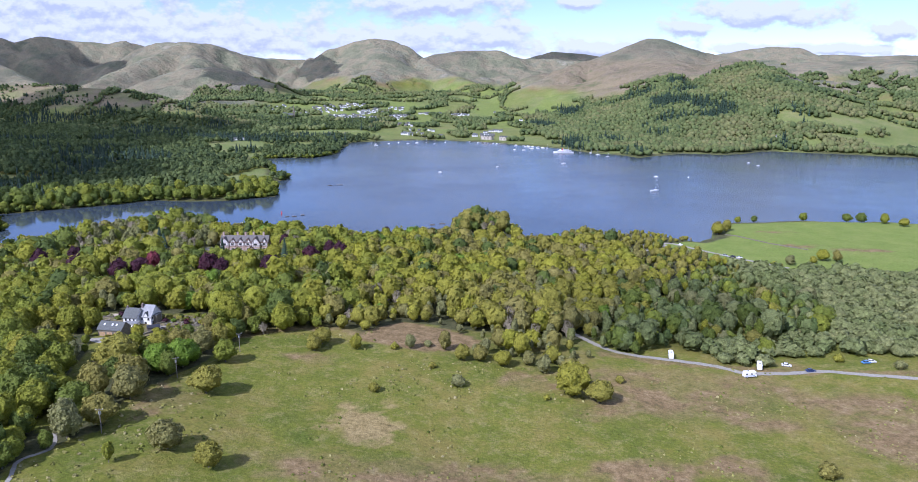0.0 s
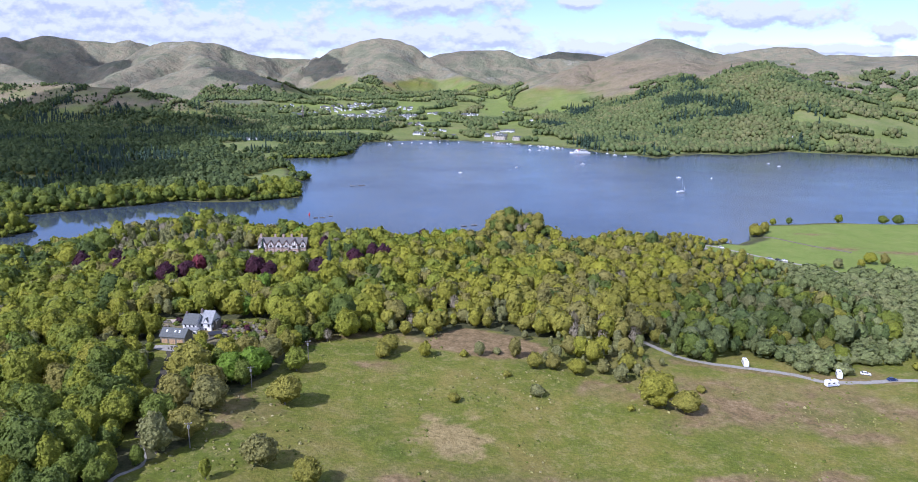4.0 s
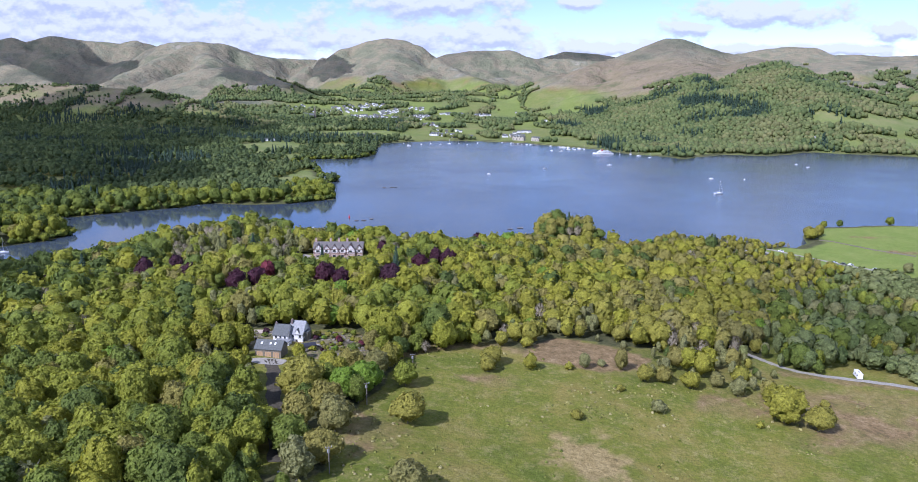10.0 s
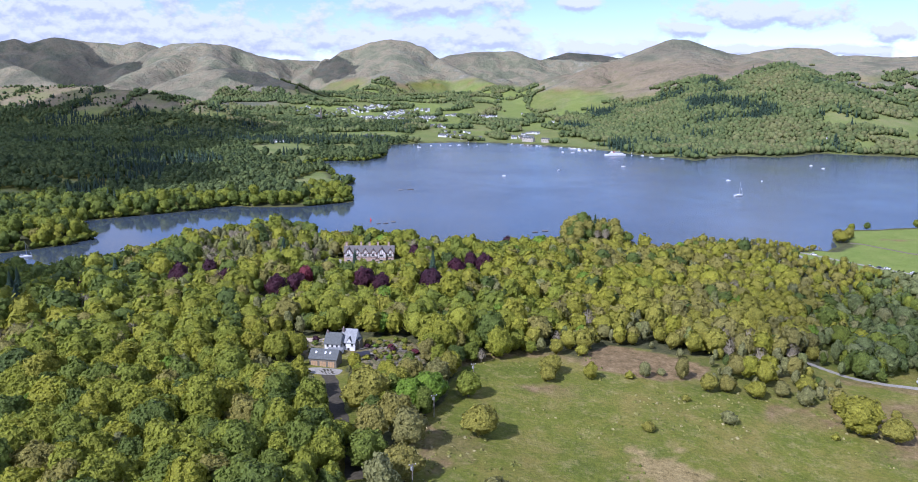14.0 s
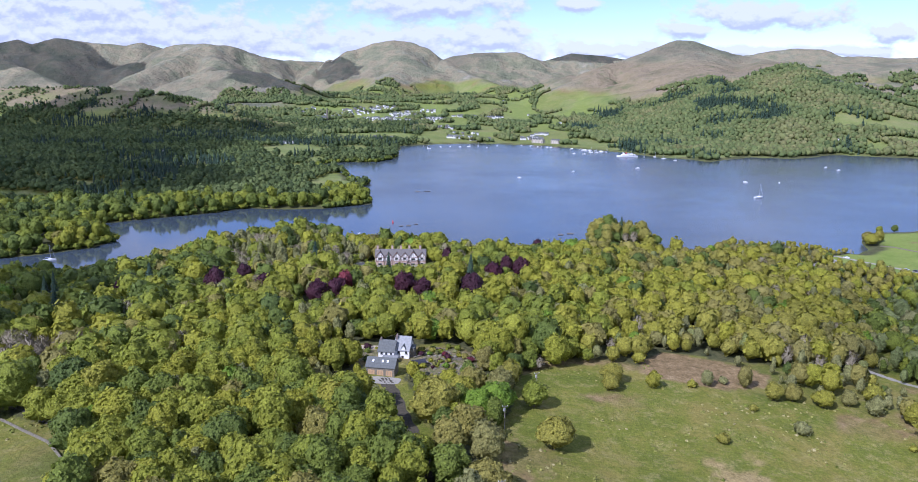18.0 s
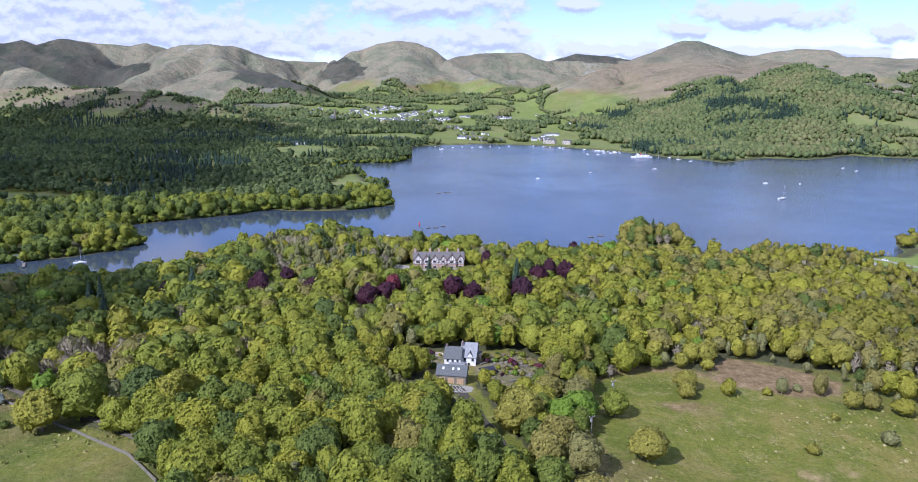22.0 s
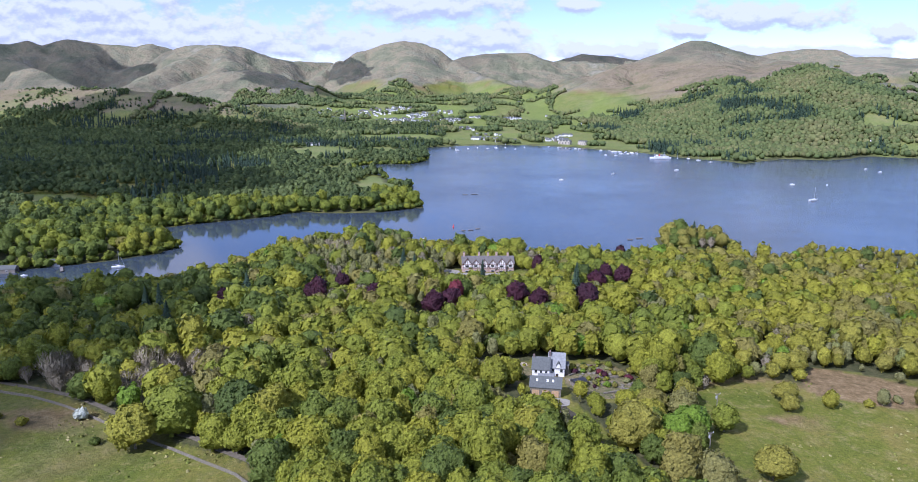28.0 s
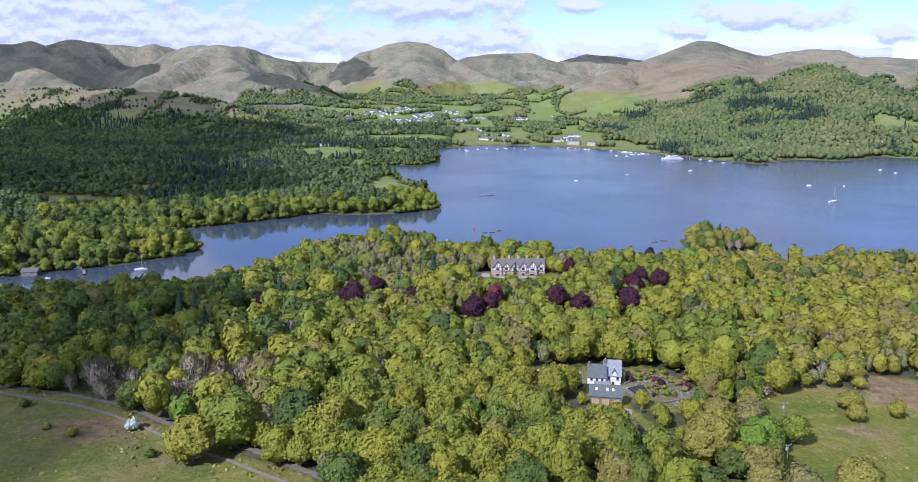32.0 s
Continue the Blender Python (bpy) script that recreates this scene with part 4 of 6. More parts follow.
def near_woods():
    x, y = sown(-460, 260, 170, 730, 7.3)
    d = to_lake(x, y)
    ok = ~open_land(x, y) & ~inside(x, y, SCRUB) & (d > 2) & in_view(x, y) & ~((x > 62) & (y < 345))
    for px, py, *rest in (*FIELD_TREES, *COPPER_BEECHES, *CONIFERS):
        ok &= np.hypot(x - px, y - py) > 6.3
    fringe = (x > -14) & (x < 68) & (y < 340)
    ok &= ~fringe | (dice.random(len(x)) < 0.75)
    # the spit lies apart, behind a strip of open water and low shore
    ok &= ~((x > -14) & (x < 68) & (y > 596) & (y < 642))
    x, y, fringe = x[ok], y[ok], fringe[ok]
    kind = fractal(x, y, 34.0, 2, 91) + dice.uniform(-0.6, 0.6, len(x))
    east = step(x + 30 * fractal(x, y, 60.0, 2, 93), -80, 0)
    tint = np.clip(0.32 + 0.19 * east + 0.09 * kind + dice.normal(0, 0.055, len(x)), 0.16, 0.66)
    luck = dice.random(len(x))
    tint = np.where(luck < 0.07, dice.uniform(0.0, 0.16, len(x)), tint)
    tint = np.where((luck > 0.07) & (luck < 0.145 + 0.07 * east), dice.uniform(0.64, 0.74, len(x)), tint)
    tint = np.where((luck > 0.30) & (luck < 0.46 + 0.06 * east), dice.uniform(0.80, 0.94, len(x)), tint)
    tint = np.where((luck > 0.988), 1.0, tint)
    glade = (x < -105) & (x > -240) & (y < 262) & (dice.random(len(x)) < 0.5 * step(x, -180, -120) + 0.12)
    tint = np.where(glade, dice.uniform(0.05, 0.22, len(x)), tint)
    spit = (x > -25) & (x < 72) & (y >= 642)
    tint = np.where(spit, np.where(dice.random(len(x)) < 0.5, 0.62, 0.1), tint)
    # slender birches on the knoll beside the mansion
    knoll = (x > -315) & (x < -192) & (y > 462) & (dice.random(len(x)) < 0.8)
    tint = np.where(knoll, dice.uniform(0.79, 0.93, len(x)), tint)
    # darker leaf tints towards the inlet, mostly standing in for cloud shade
    inlet = (x < -270) & (y > 330) & (y < 500) & (dice.random(len(x)) < 0.6)
    tint = np.where(inlet, dice.uniform(0.0, 0.2, len(x)), tint)
    tint = np.where(fringe & (dice.random(len(x)) < 0.6), dice.uniform(0.79, 0.93, len(x)), tint)
    scale = np.clip(dice.normal(0.77, 0.16, len(x)), 0.45, 1.25) * np.where(fringe, 0.85, 1.0)
    # lower growth along the edge of the grass
    rim = np.minimum(edge(x, y, MEADOW), edge(x, y, CLEARING))
    scale = scale * (0.72 + 0.28 * step(rim, 4, 22))
    # low trees along the shore, but for the spit
    shore = to_lake(x, y)
    scale = scale * (1 - 0.4 * step(shore, 48, 26) * (((x > -150) & (x < -8)) | ((x > 60) & (x < 240))) * (y > 540))
    # lower growth before the copper beeches, so that their crowns stand clear
    for px, py, *rest in (*COPPER_BEECHES, *CONIFERS):
        scale = np.where((np.abs(x - px + 0.2 * (py - y)) < 8) & (py - y > 0) & (py - y < 19), scale * 0.66, scale)
    scale = scale * (1 - 0.45 * step(x, 120, 145) * step(y, 450, 480))
    # small trees before the mansion and the white house
    scale = scale * (1 - 0.5 * step(np.abs(x + 163), 42, 30) * step(y, 440, 456) * step(y, 505, 498)) * (1 - 0.52 * step(np.hypot((x + 140) / 1.9, y - 286), 24, 15)) * (1 - 0.3 * step(np.hypot((x + 156) / 1.1, y - 284), 16, 9))
    p = rows_at(x, y, scale, tint)
    first = (y + 0.22 * np.abs(x + 130) < 296)
    for row in p[first]:
        wood_tree(row[0], row[1], row[3], row[4])
    thin = (tint > 0.78) & (tint < 0.97)
    grey = ~first & (fractal(x, y, 26.0, 2, 63) > 0.85) & (dice.random(len(x)) < 0.6)
    grey |= ~first & (np.hypot((x + 312) / 42, (y - 304) / 17) < 1) & (dice.random(len(x)) < 0.85)
    reach = np.hypot(x + 100, y)
    a, b = ~first & ~thin & ~grey & (reach < 325), ~first & ~thin & ~grey & (reach >= 325)
    scatter("woodland", full, p[a], mat_broad, "dense spring woodland in yellow-green and bronze leaf")
    scatter("woodland", plain, p[b], mat_broad, "dense spring woodland reaching down to the lake shore")
    scatter("birch_wood", birch, p[~first & thin & ~grey], mat_broad, "pale grey-green birches scattered through the wood")
    q = p[grey] * (1, 1, 1, 1.05, 1)
    scatter("bare_trees", leafless, q, mat_twig, "bare grey ash trees not yet in leaf")


def mid_woods():
    x, y = sown(-1500, -225, 430, 2350, 11.0)
    d = to_lake(x, y)
    ok = (d > -1.5) & in_view(x, y) & (ground(x, y) < np.where(y > 1750, 62 + 60 * step(x, -1420, -1560) + 45 * fractal(x, y, 110.0, 4, 57, 0.65), 105)) & ((y > 640) | ((x < -430) & (y > 560)) | (x < -545))
    for p in VALLEY_FIELDS:
        ok &= oval(x, y, *p, soft=0.05) < 0.5
    thin = fractal(x, y, 90.0, 2, 15)
    ok &= (thin > -0.75)
    x, y = x[ok], y[ok]
    dark = fractal(x, y, 110.0, 3, 17) + dice.uniform(-0.3, 0.3, len(x))
    shore = to_lake(x, y) + 28 * fractal(x, y, 60.0, 2, 73)
    bright = step(shore, 62, 30) * (y < 1400) * step(fractal(x, y, 70.0, 2, 75), -0.5, 0.1)
    con = (dark > 0.55) & (y > 820) & (bright < 0.2)
    tint = np.clip(0.15 - 0.18 * dark + dice.normal(0, 0.10, len(x)) + 0.07 * bright, 0, 0.32)
    p = rows_at(x, y, np.clip(dice.normal(0.84, 0.2, len(x)), 0.45, 1.4), tint)
    nearer = ((y < 860) & (x > -620)) | ((y < 1000) & (bright > 0.3))
    scatter("woodland", plain, p[~con & nearer], mat_broad, "lakeside woodland on the far bank of the inlet")
    p[:, 4] = np.where(nearer, p[:, 4], np.clip(0.14 + 1.3 * p[:, 4], 0, 0.8))
    scatter("woodland", rough, p[~con & ~nearer], mat_far, "dark mixed woodland on the low far bank")
    scatter("conifer_wood", fir_far, p[con], mat_needle, "dark conifer plantation among the broadleaf woods")
    # alders and sallows leaning over the water's edge
    x, y = sown(-640, -220, 540, 1420, 5.0)
    d = to_lake(x, y)
    ok = (d > -2.5) & (d < 3.5) & in_view(x, y) & (y > 556) & ~((x > -380) & (y < 760)) & (fractal(x, y, 40.0, 2, 87) > -0.55)
    x, y = x[ok], y[ok]
    scatter("shore_scrub", bush, rows_at(x, y, dice.uniform(0.9, 1.9, len(x)), dice.uniform(0.05, 0.36, len(x))), mat_broad, "green alders and sallows leaning over the water", "bushes")


def far_woods():
    # the wooded slope under the pike, and the hedges and copses of the valley
    x, y = sown(-1100, 1500, 1380, 3600, 9.2)
    z, d = ground(x, y), to_lake(x, y)
    slope = (x > 215) & (x < 1010) & (y < 2560 + 90 * fractal(x, y, 120.0, 3, 19)) & (fractal(x, y, 130.0, 2, 23) > -0.55 - 0.6 * (x > 420))
    edge_trees = np.abs(lattice(x / 95 + 0.3 * y / 95, y / 150 - 0.2 * x / 150, 61) + 0.07) < 0.10
    valley = (y > 1720) & ((x < 250) | (y < 2560 + 90 * fractal(x, y, 120.0, 3, 19)) | (x > 1150)) & (z < 185 + 30 * fractal(x, y, 80.0, 2, 67)) & (edge_trees | (fractal(x, y, 90.0, 2, 29) > 0.62 - 0.2 * step(z, 50, 90) - 0.25 * (x > 250))) & (x < 1500) & ((x > -750) | (z < 120))
    hill = (x < -600) & (y > 2500) & (z < 150) & (fractal(x, y, 150.0, 2, 59) > 0.1)
    ok = (d > 6) & in_view(x, y) & (slope | valley | hill)
    for p in VALLEY_FIELDS:
        ok &= oval(x, y, *p, soft=0.05) < 0.5
    for cx, cy, rx, ry, n in TOWN:
        ok &= (np.hypot((x - cx) / rx, (y - cy + 14) / ry) > 1.05) | (dice.random(len(x)) < 0.2)
    x, y = x[ok], y[ok]
    dark = fractal(x, y, 120.0, 2, 37) + dice.uniform(-0.3, 0.3, len(x))
    con = (dark > 0.62) & (x > 200) & (x < 900)
    tint = np.clip(0.62 - 0.3 * dark + dice.normal(0, 0.11, len(x)), 0, 1)
    p = rows_at(x, y, np.clip(dice.normal(1.04, 0.22, len(x)), 0.5, 1.6), tint)
    scatter("woodland", dot, p[~con], mat_far, "hanging oakwood and hedgerow trees on the far valley side")
    if con.any():
        scatter("conifer_wood", fir_far, p[con], mat_needle, "dark spruces on the far hillside")


def scrub():
    # tall birch and alder near the wood, rounded willow farther out
    x, y = sown(55, 420, 300, 530, 6.2)
    clear = inside(x, y, SCRUB) & in_view(x, y) & ~((x > 92) & (y < 326 + 6 * fractal(x, y, 20.0, 2, 47)) & (x < 122)) & ~((x > 150) & (x < 235) & (y < 326)) & (edge(x, y, [(131, 429), (130, 413), (129, 385)], False) > 3)
    wet = step(x + 22 * fractal(x, y, 40.0, 3, 45), 195, 215) + step(y + 12 * fractal(x, y, 25.0, 2, 46), 352, 340) * step(x, 108, 118)
    low = clear & (wet > 0.5)
    tint = np.clip(0.5 + 0.4 * fractal(x, y, 30.0, 2, 43) + dice.normal(0, 0.18, len(x)), 0, 1)
    scatter("willow_scrub", bush, rows_at(x[low], y[low], np.clip(dice.normal(1.55, 0.35, low.sum()), 0.7, 2.4), 0.35 + 0.65 * tint[low]), mat_willow, "grey-green willow scrub on wet ground", "bushes")
    high = clear & ~low & (dice.random(len(x)) < 0.8)
    hx, hy = x[high], y[high]
    p = rows_at(hx, hy, np.clip(dice.normal(0.8, 0.15, len(hx)), 0.45, 1.15) * (1 - 0.4 * step(hy, 420, 460)), np.clip(dice.normal(0.42, 0.2, len(hx)), 0, 1))
    grey = dice.random(len(hx)) < 0.55
    scatter("birch_wood", birch + plain[:1], p[grey], mat_willow, "grey-green birch and alder wood on wet ground")
    p[:, 4] = np.where(dice.random(len(hx)) < 0.6, p[:, 4] * 0.4, np.clip(p[:, 4] * 1.6, 0, 0.9))
    scatter("birch_wood", birch + plain[:2], p[~grey], mat_broad, "dark green birch and oak wood on wet ground")


def hill_bushes():
    x, y = sown(-2000, -650, 1950, 2480, 17.0)
    z = ground(x, y)
    ok = (z > 45) & in_view(x, y) & (fractal(x, y, 60.0, 3, 65) > -0.05)
    x, y = x[ok], y[ok]
    scatter("hill_scrub", dot, rows_at(x, y, 0.3 + 0.6 * dice.random(len(x)) ** 2, dice.uniform(0, 0.6, len(x))), mat_far, "scattered dark bushes on the brown hillside", "bushes")


tuft = [clump(1.7 * w, 0.45 * h, 0.0, 1, 6, 0.35) for w, h in ((1, 1), (1.3, 0.8), (0.8, 1.3))]


def tussocks():
    x, y = sown(-420, 260, 150, 345, 2.4, 0.6)
    clump = fractal(x, y, 22.0, 3, 81)
    ok = (inside(x, y, MEADOW) | inside(x, y, PASTURE) | inside(x, y, CLEARING)) & in_view(x, y) & (clump > 0.2) & (dice.random(len(x)) < 0.45)
    x, y = x[ok], y[ok]
    scatter("grass_tussocks", tuft, rows_at(x, y, dice.uniform(0.4, 1.1, len(x)), np.clip(0.15 + 0.4 * clump[ok] + dice.normal(0, 0.25, len(x)), 0, 1)), mat_tussock, "pale tussocks of rough grass and rushes in the meadow", "grass")


near_woods()
mid_woods()
tussocks()
hill_bushes()
far_woods()
scrub()

# ---- unseen cumulus overhead, added to throw shade on the fells, the far bank and the edge of the pasture ----
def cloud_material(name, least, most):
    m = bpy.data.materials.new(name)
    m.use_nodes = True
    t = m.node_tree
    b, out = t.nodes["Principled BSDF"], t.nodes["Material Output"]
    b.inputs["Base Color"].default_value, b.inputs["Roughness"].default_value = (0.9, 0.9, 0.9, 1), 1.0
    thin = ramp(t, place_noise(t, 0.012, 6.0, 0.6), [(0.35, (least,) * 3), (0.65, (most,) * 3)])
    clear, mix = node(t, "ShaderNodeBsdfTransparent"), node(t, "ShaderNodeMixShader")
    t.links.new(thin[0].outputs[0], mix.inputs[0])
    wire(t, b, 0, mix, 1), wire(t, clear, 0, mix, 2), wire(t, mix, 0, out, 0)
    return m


mat_cloud, mat_wisp = cloud_material("shade_cloud", 0.40, 0.63), cloud_material("thin_shade_cloud", 0.70, 0.92)
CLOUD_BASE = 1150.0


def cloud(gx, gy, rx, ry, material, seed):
    """A heaped cloud with an even base, out of view; it is placed so that its shadow falls round gx, gy."""
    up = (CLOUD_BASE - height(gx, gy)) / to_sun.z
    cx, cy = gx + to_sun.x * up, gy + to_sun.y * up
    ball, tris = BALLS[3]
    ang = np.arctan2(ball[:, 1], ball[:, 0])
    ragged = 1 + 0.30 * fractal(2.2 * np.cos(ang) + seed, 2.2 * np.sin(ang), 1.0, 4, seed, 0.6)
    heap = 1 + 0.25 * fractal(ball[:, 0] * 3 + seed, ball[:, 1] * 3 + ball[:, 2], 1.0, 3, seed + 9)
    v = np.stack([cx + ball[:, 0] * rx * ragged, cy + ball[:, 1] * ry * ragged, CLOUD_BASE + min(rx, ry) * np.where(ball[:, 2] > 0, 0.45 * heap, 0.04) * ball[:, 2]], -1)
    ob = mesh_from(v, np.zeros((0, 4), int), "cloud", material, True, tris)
    return tagged(ob, "unseen cumulus cloud added overhead to shade the land", "cloud", kind="structure")


# where the added clouds' shade falls: x, y, half sizes, density
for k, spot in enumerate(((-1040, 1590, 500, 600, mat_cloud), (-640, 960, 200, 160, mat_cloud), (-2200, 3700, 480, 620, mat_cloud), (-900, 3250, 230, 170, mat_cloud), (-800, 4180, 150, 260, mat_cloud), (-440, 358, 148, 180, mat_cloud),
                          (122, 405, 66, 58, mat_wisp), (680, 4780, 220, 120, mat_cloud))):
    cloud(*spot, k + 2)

# ---- things people have put there ----
mat_white = shader("white_render", lambda t: ramp(t, place_noise(t, 0.8, 5.0), [(0.3, (0.62, 0.61, 0.58)), (0.7, (0.80, 0.79, 0.76))]), 0.85, 0.2)
mat_slate = shader("slate_roof", lambda t: ramp(t, place_noise(t, 1.6, 6.0, 0.7), [(0.3, (0.075, 0.080, 0.074)), (0.7, (0.140, 0.148, 0.136))]), 0.75, 0.25, bump=(4.0, 0.4, 0.05))
mat_earth = shader("trodden_earth", lambda t: ramp(t, place_noise(t, 0.8, 6.0, 0.7), [(0.3, (0.10, 0.085, 0.060)), (0.7, (0.21, 0.185, 0.14))]), 0.95, 0.15)
# the drive's surface, its colour darkened to stand for the trees' shade
mat_drive_shade = shader("shade_dark_drive", lambda t: ramp(t, place_noise(t, 0.9, 6.0, 0.75), [(0.3, (0.040, 0.036, 0.024)), (0.7, (0.105, 0.090, 0.062))]), 0.95, 0.15)
mat_lead = shader("pale_slate", lambda t: ramp(t, place_noise(t, 1.2, 5.0), [(0.3, (0.18, 0.185, 0.178)), (0.7, (0.27, 0.275, 0.265))]), 0.5, 0.4)
mat_stone = shader("stone_wall", lambda t: ramp(t, place_noise(t, 2.2, 6.0, 0.75), [(0.3, (0.10, 0.090, 0.066)), (0.55, (0.20, 0.178, 0.132)), (0.75, (0.32, 0.288, 0.22))]), 0.9, 0.2, bump=(3.0, 0.8, 0.15))
mat_pink_stone = shader("pink_stone", lambda t: ramp(t, place_noise(t, 1.5, 5.0), [(0.3, (0.34, 0.24, 0.19)), (0.7, (0.50, 0.38, 0.31))]), 0.9, 0.2)
mat_timber = shader("black_timber", (0.035, 0.028, 0.024), 0.7, 0.3)
mat_red_timber = shader("red_brown_timber", (0.13, 0.055, 0.038), 0.7, 0.3)
mat_brown_slate = shader("brown_grey_slate", lambda t: ramp(t, place_noise(t, 1.2, 6.0, 0.7), [(0.3, (0.095, 0.085, 0.074)), (0.7, (0.175, 0.160, 0.142))]), 0.6, 0.35, bump=(4.0, 0.4, 0.05))
mat_door = shader("tan_timber_door", lambda t: ramp(t, place_noise(t, 3.0), [(0.3, (0.38, 0.24, 0.12)), (0.7, (0.52, 0.35, 0.19))]), 0.6, 0.3)
mat_glass = shader("window_glass", (0.03, 0.035, 0.04), 0.08, 0.8)
mat_gravel = shader("gravel", lambda t: ramp(t, place_noise(t, 0.9, 7.0, 0.8), [(0.3, (0.22, 0.205, 0.165)), (0.7, (0.40, 0.375, 0.31))]), 0.95, 0.15)
mat_sand = shader("sandy_terrace", lambda t: ramp(t, place_noise(t, 0.5, 6.0), [(0.3, (0.40, 0.32, 0.22)), (0.7, (0.60, 0.51, 0.39))]), 0.95, 0.15)
mat_gel = shader("white_gelcoat", (0.80, 0.80, 0.79), 0.3, 0.5)
mat_blue_paint = shader("blue_paint", (0.015, 0.035, 0.13), 0.3, 0.6)
mat_sky_paint = shader("light_blue_paint", (0.10, 0.25, 0.48), 0.35, 0.5)
mat_silver = shader("silver_paint", (0.55, 0.56, 0.57), 0.3, 0.6, 0.4)
mat_dark_paint = shader("dark_paint", (0.03, 0.03, 0.035), 0.35, 0.5)
mat_tyre = shader("tyre", (0.02, 0.02, 0.02), 0.9, 0.2)
mat_wood = shader("weathered_wood", lambda t: ramp(t, place_noise(t, 4.0), [(0.3, (0.13, 0.115, 0.095)), (0.7, (0.26, 0.235, 0.20))]), 0.9, 0.2)
mat_metal = shader("spar_metal", (0.62, 0.63, 0.64), 0.35, 0.5, 0.7)
mat_red = shader("red_buoy_paint", (0.62, 0.04, 0.035), 0.4, 0.4)
mat_brick = shader("dark_chimney", (0.16, 0.13, 0.115), 0.9, 0.2)
mat_rockery = shader("stony_garden", lambda t: ramp(t, place_noise(t, 0.55, 8.0, 0.8), [(0.34, (0.072, 0.090, 0.026)), (0.47, (0.130, 0.125, 0.052)), (0.57, (0.235, 0.185, 0.100)), (0.70, (0.370, 0.295, 0.190))]), 0.95, 0.15, bump=(1.2, 1.0, 0.4))


def part(name, bm, material, parent=None, label="", place=None):
    """A bmesh as one mesh object under a thing."""
    me = bpy.data.meshes.new(name)
    bm.normal_update()
    bm.to_mesh(me), bm.free()
    me.materials.append(material)
    ob = new(name, me)
    if parent:
        ob.parent = parent
    if place:
        ob.matrix_basis = place
    if label:
        ob["label"] = label
    return ob


def thing(name, label, category, m, group=""):
    root = new(name)
    root.matrix_world = m
    return tagged(root, label, category, group)


def box(x0, x1, y0, y1, z0, z1, bevel=0.0, bm=None):
    bm = bm or bmesh.new()
    vs = bmesh.ops.create_cube(bm, size=1.0)["verts"]
    bmesh.ops.transform(bm, matrix=Matrix.Translation(((x0 + x1) / 2, (y0 + y1) / 2, (z0 + z1) / 2)) @ Matrix.Diagonal((x1 - x0, y1 - y0, z1 - z0, 1)), verts=vs)
    if bevel:
        bmesh.ops.bevel(bm, geom=list({e for v in vs for e in v.link_edges}), offset=bevel, segments=2, affect="EDGES")
    return bm


def solid(outline, depth, axis="y", bm=None):
    """A prism: an outline in x and z (or y and z), drawn out from depth[0] to depth[1] along the other way."""
    bm = bm or bmesh.new()
    put = (lambda u, w, d: (u, d, w)) if axis == "y" else (lambda u, w, d: (d, u, w))
    a, b = [bm.verts.new(put(u, w, depth[0])) for u, w in outline], [bm.verts.new(put(u, w, depth[1])) for u, w in outline]
    n = len(outline)
    faces = [bm.faces.new(a), bm.faces.new(b[::-1])] + [bm.faces.new((a[k], b[k], b[(k + 1) % n], a[(k + 1) % n])) for k in range(n)]
    bmesh.ops.recalc_face_normals(bm, faces=faces)
    return bm


def tube(a, b, r0, r1=None, sides=8, bm=None):
    bm = bm or bmesh.new()
    a, b = Vector(a), Vector(b)
    vs = bmesh.ops.create_cone(bm, cap_ends=True, segments=sides, radius1=r0, radius2=r0 if r1 is None else r1, depth=(b - a).length)["verts"]
    bmesh.ops.transform(bm, matrix=Matrix.Translation((a + b) / 2) @ Vector((0, 0, 1)).rotation_difference(b - a).to_matrix().to_4x4(), verts=vs)
    return bm


def roof(x0, x1, y0, y1, eave, ridge, along="x", over=0.35, thick=0.22):
    """A pitched roof of two sloping slabs; along says which way its ridge runs."""
    if along == "x":
        m, lo, hi = (y0 + y1) / 2, y0 - over, y1 + over
        drop = (ridge - eave) * over / (m - y0)
        line = [(lo, eave - drop), (m, ridge), (hi, eave - drop), (hi, eave - drop + thick), (m, ridge + thick), (lo, eave - drop + thick)]
        return solid(line, (x0 - over, x1 + over), "x")
    m, lo, hi = (x0 + x1) / 2, x0 - over, x1 + over
    drop = (ridge - eave) * over / (m - x0)
    line = [(lo, eave - drop), (m, ridge), (hi, eave - drop), (hi, eave - drop + thick), (m, ridge + thick), (lo, eave - drop + thick)]
    return solid(line, (y0 - over, y1 + over), "y")


def gabled(x0, x1, y0, y1, z0, eave, ridge, along="x"):
    """The walls of a gabled block, solid up to the roof."""
    if along == "x":
        return solid([(y0, z0), (y1, z0), (y1, eave), ((y0 + y1) / 2, ridge), (y0, eave)], (x0, x1), "x")
    return solid([(x0, z0), (x1, z0), (x1, eave), ((x0 + x1) / 2, ridge), (x0, eave)], (y0, y1), "y")


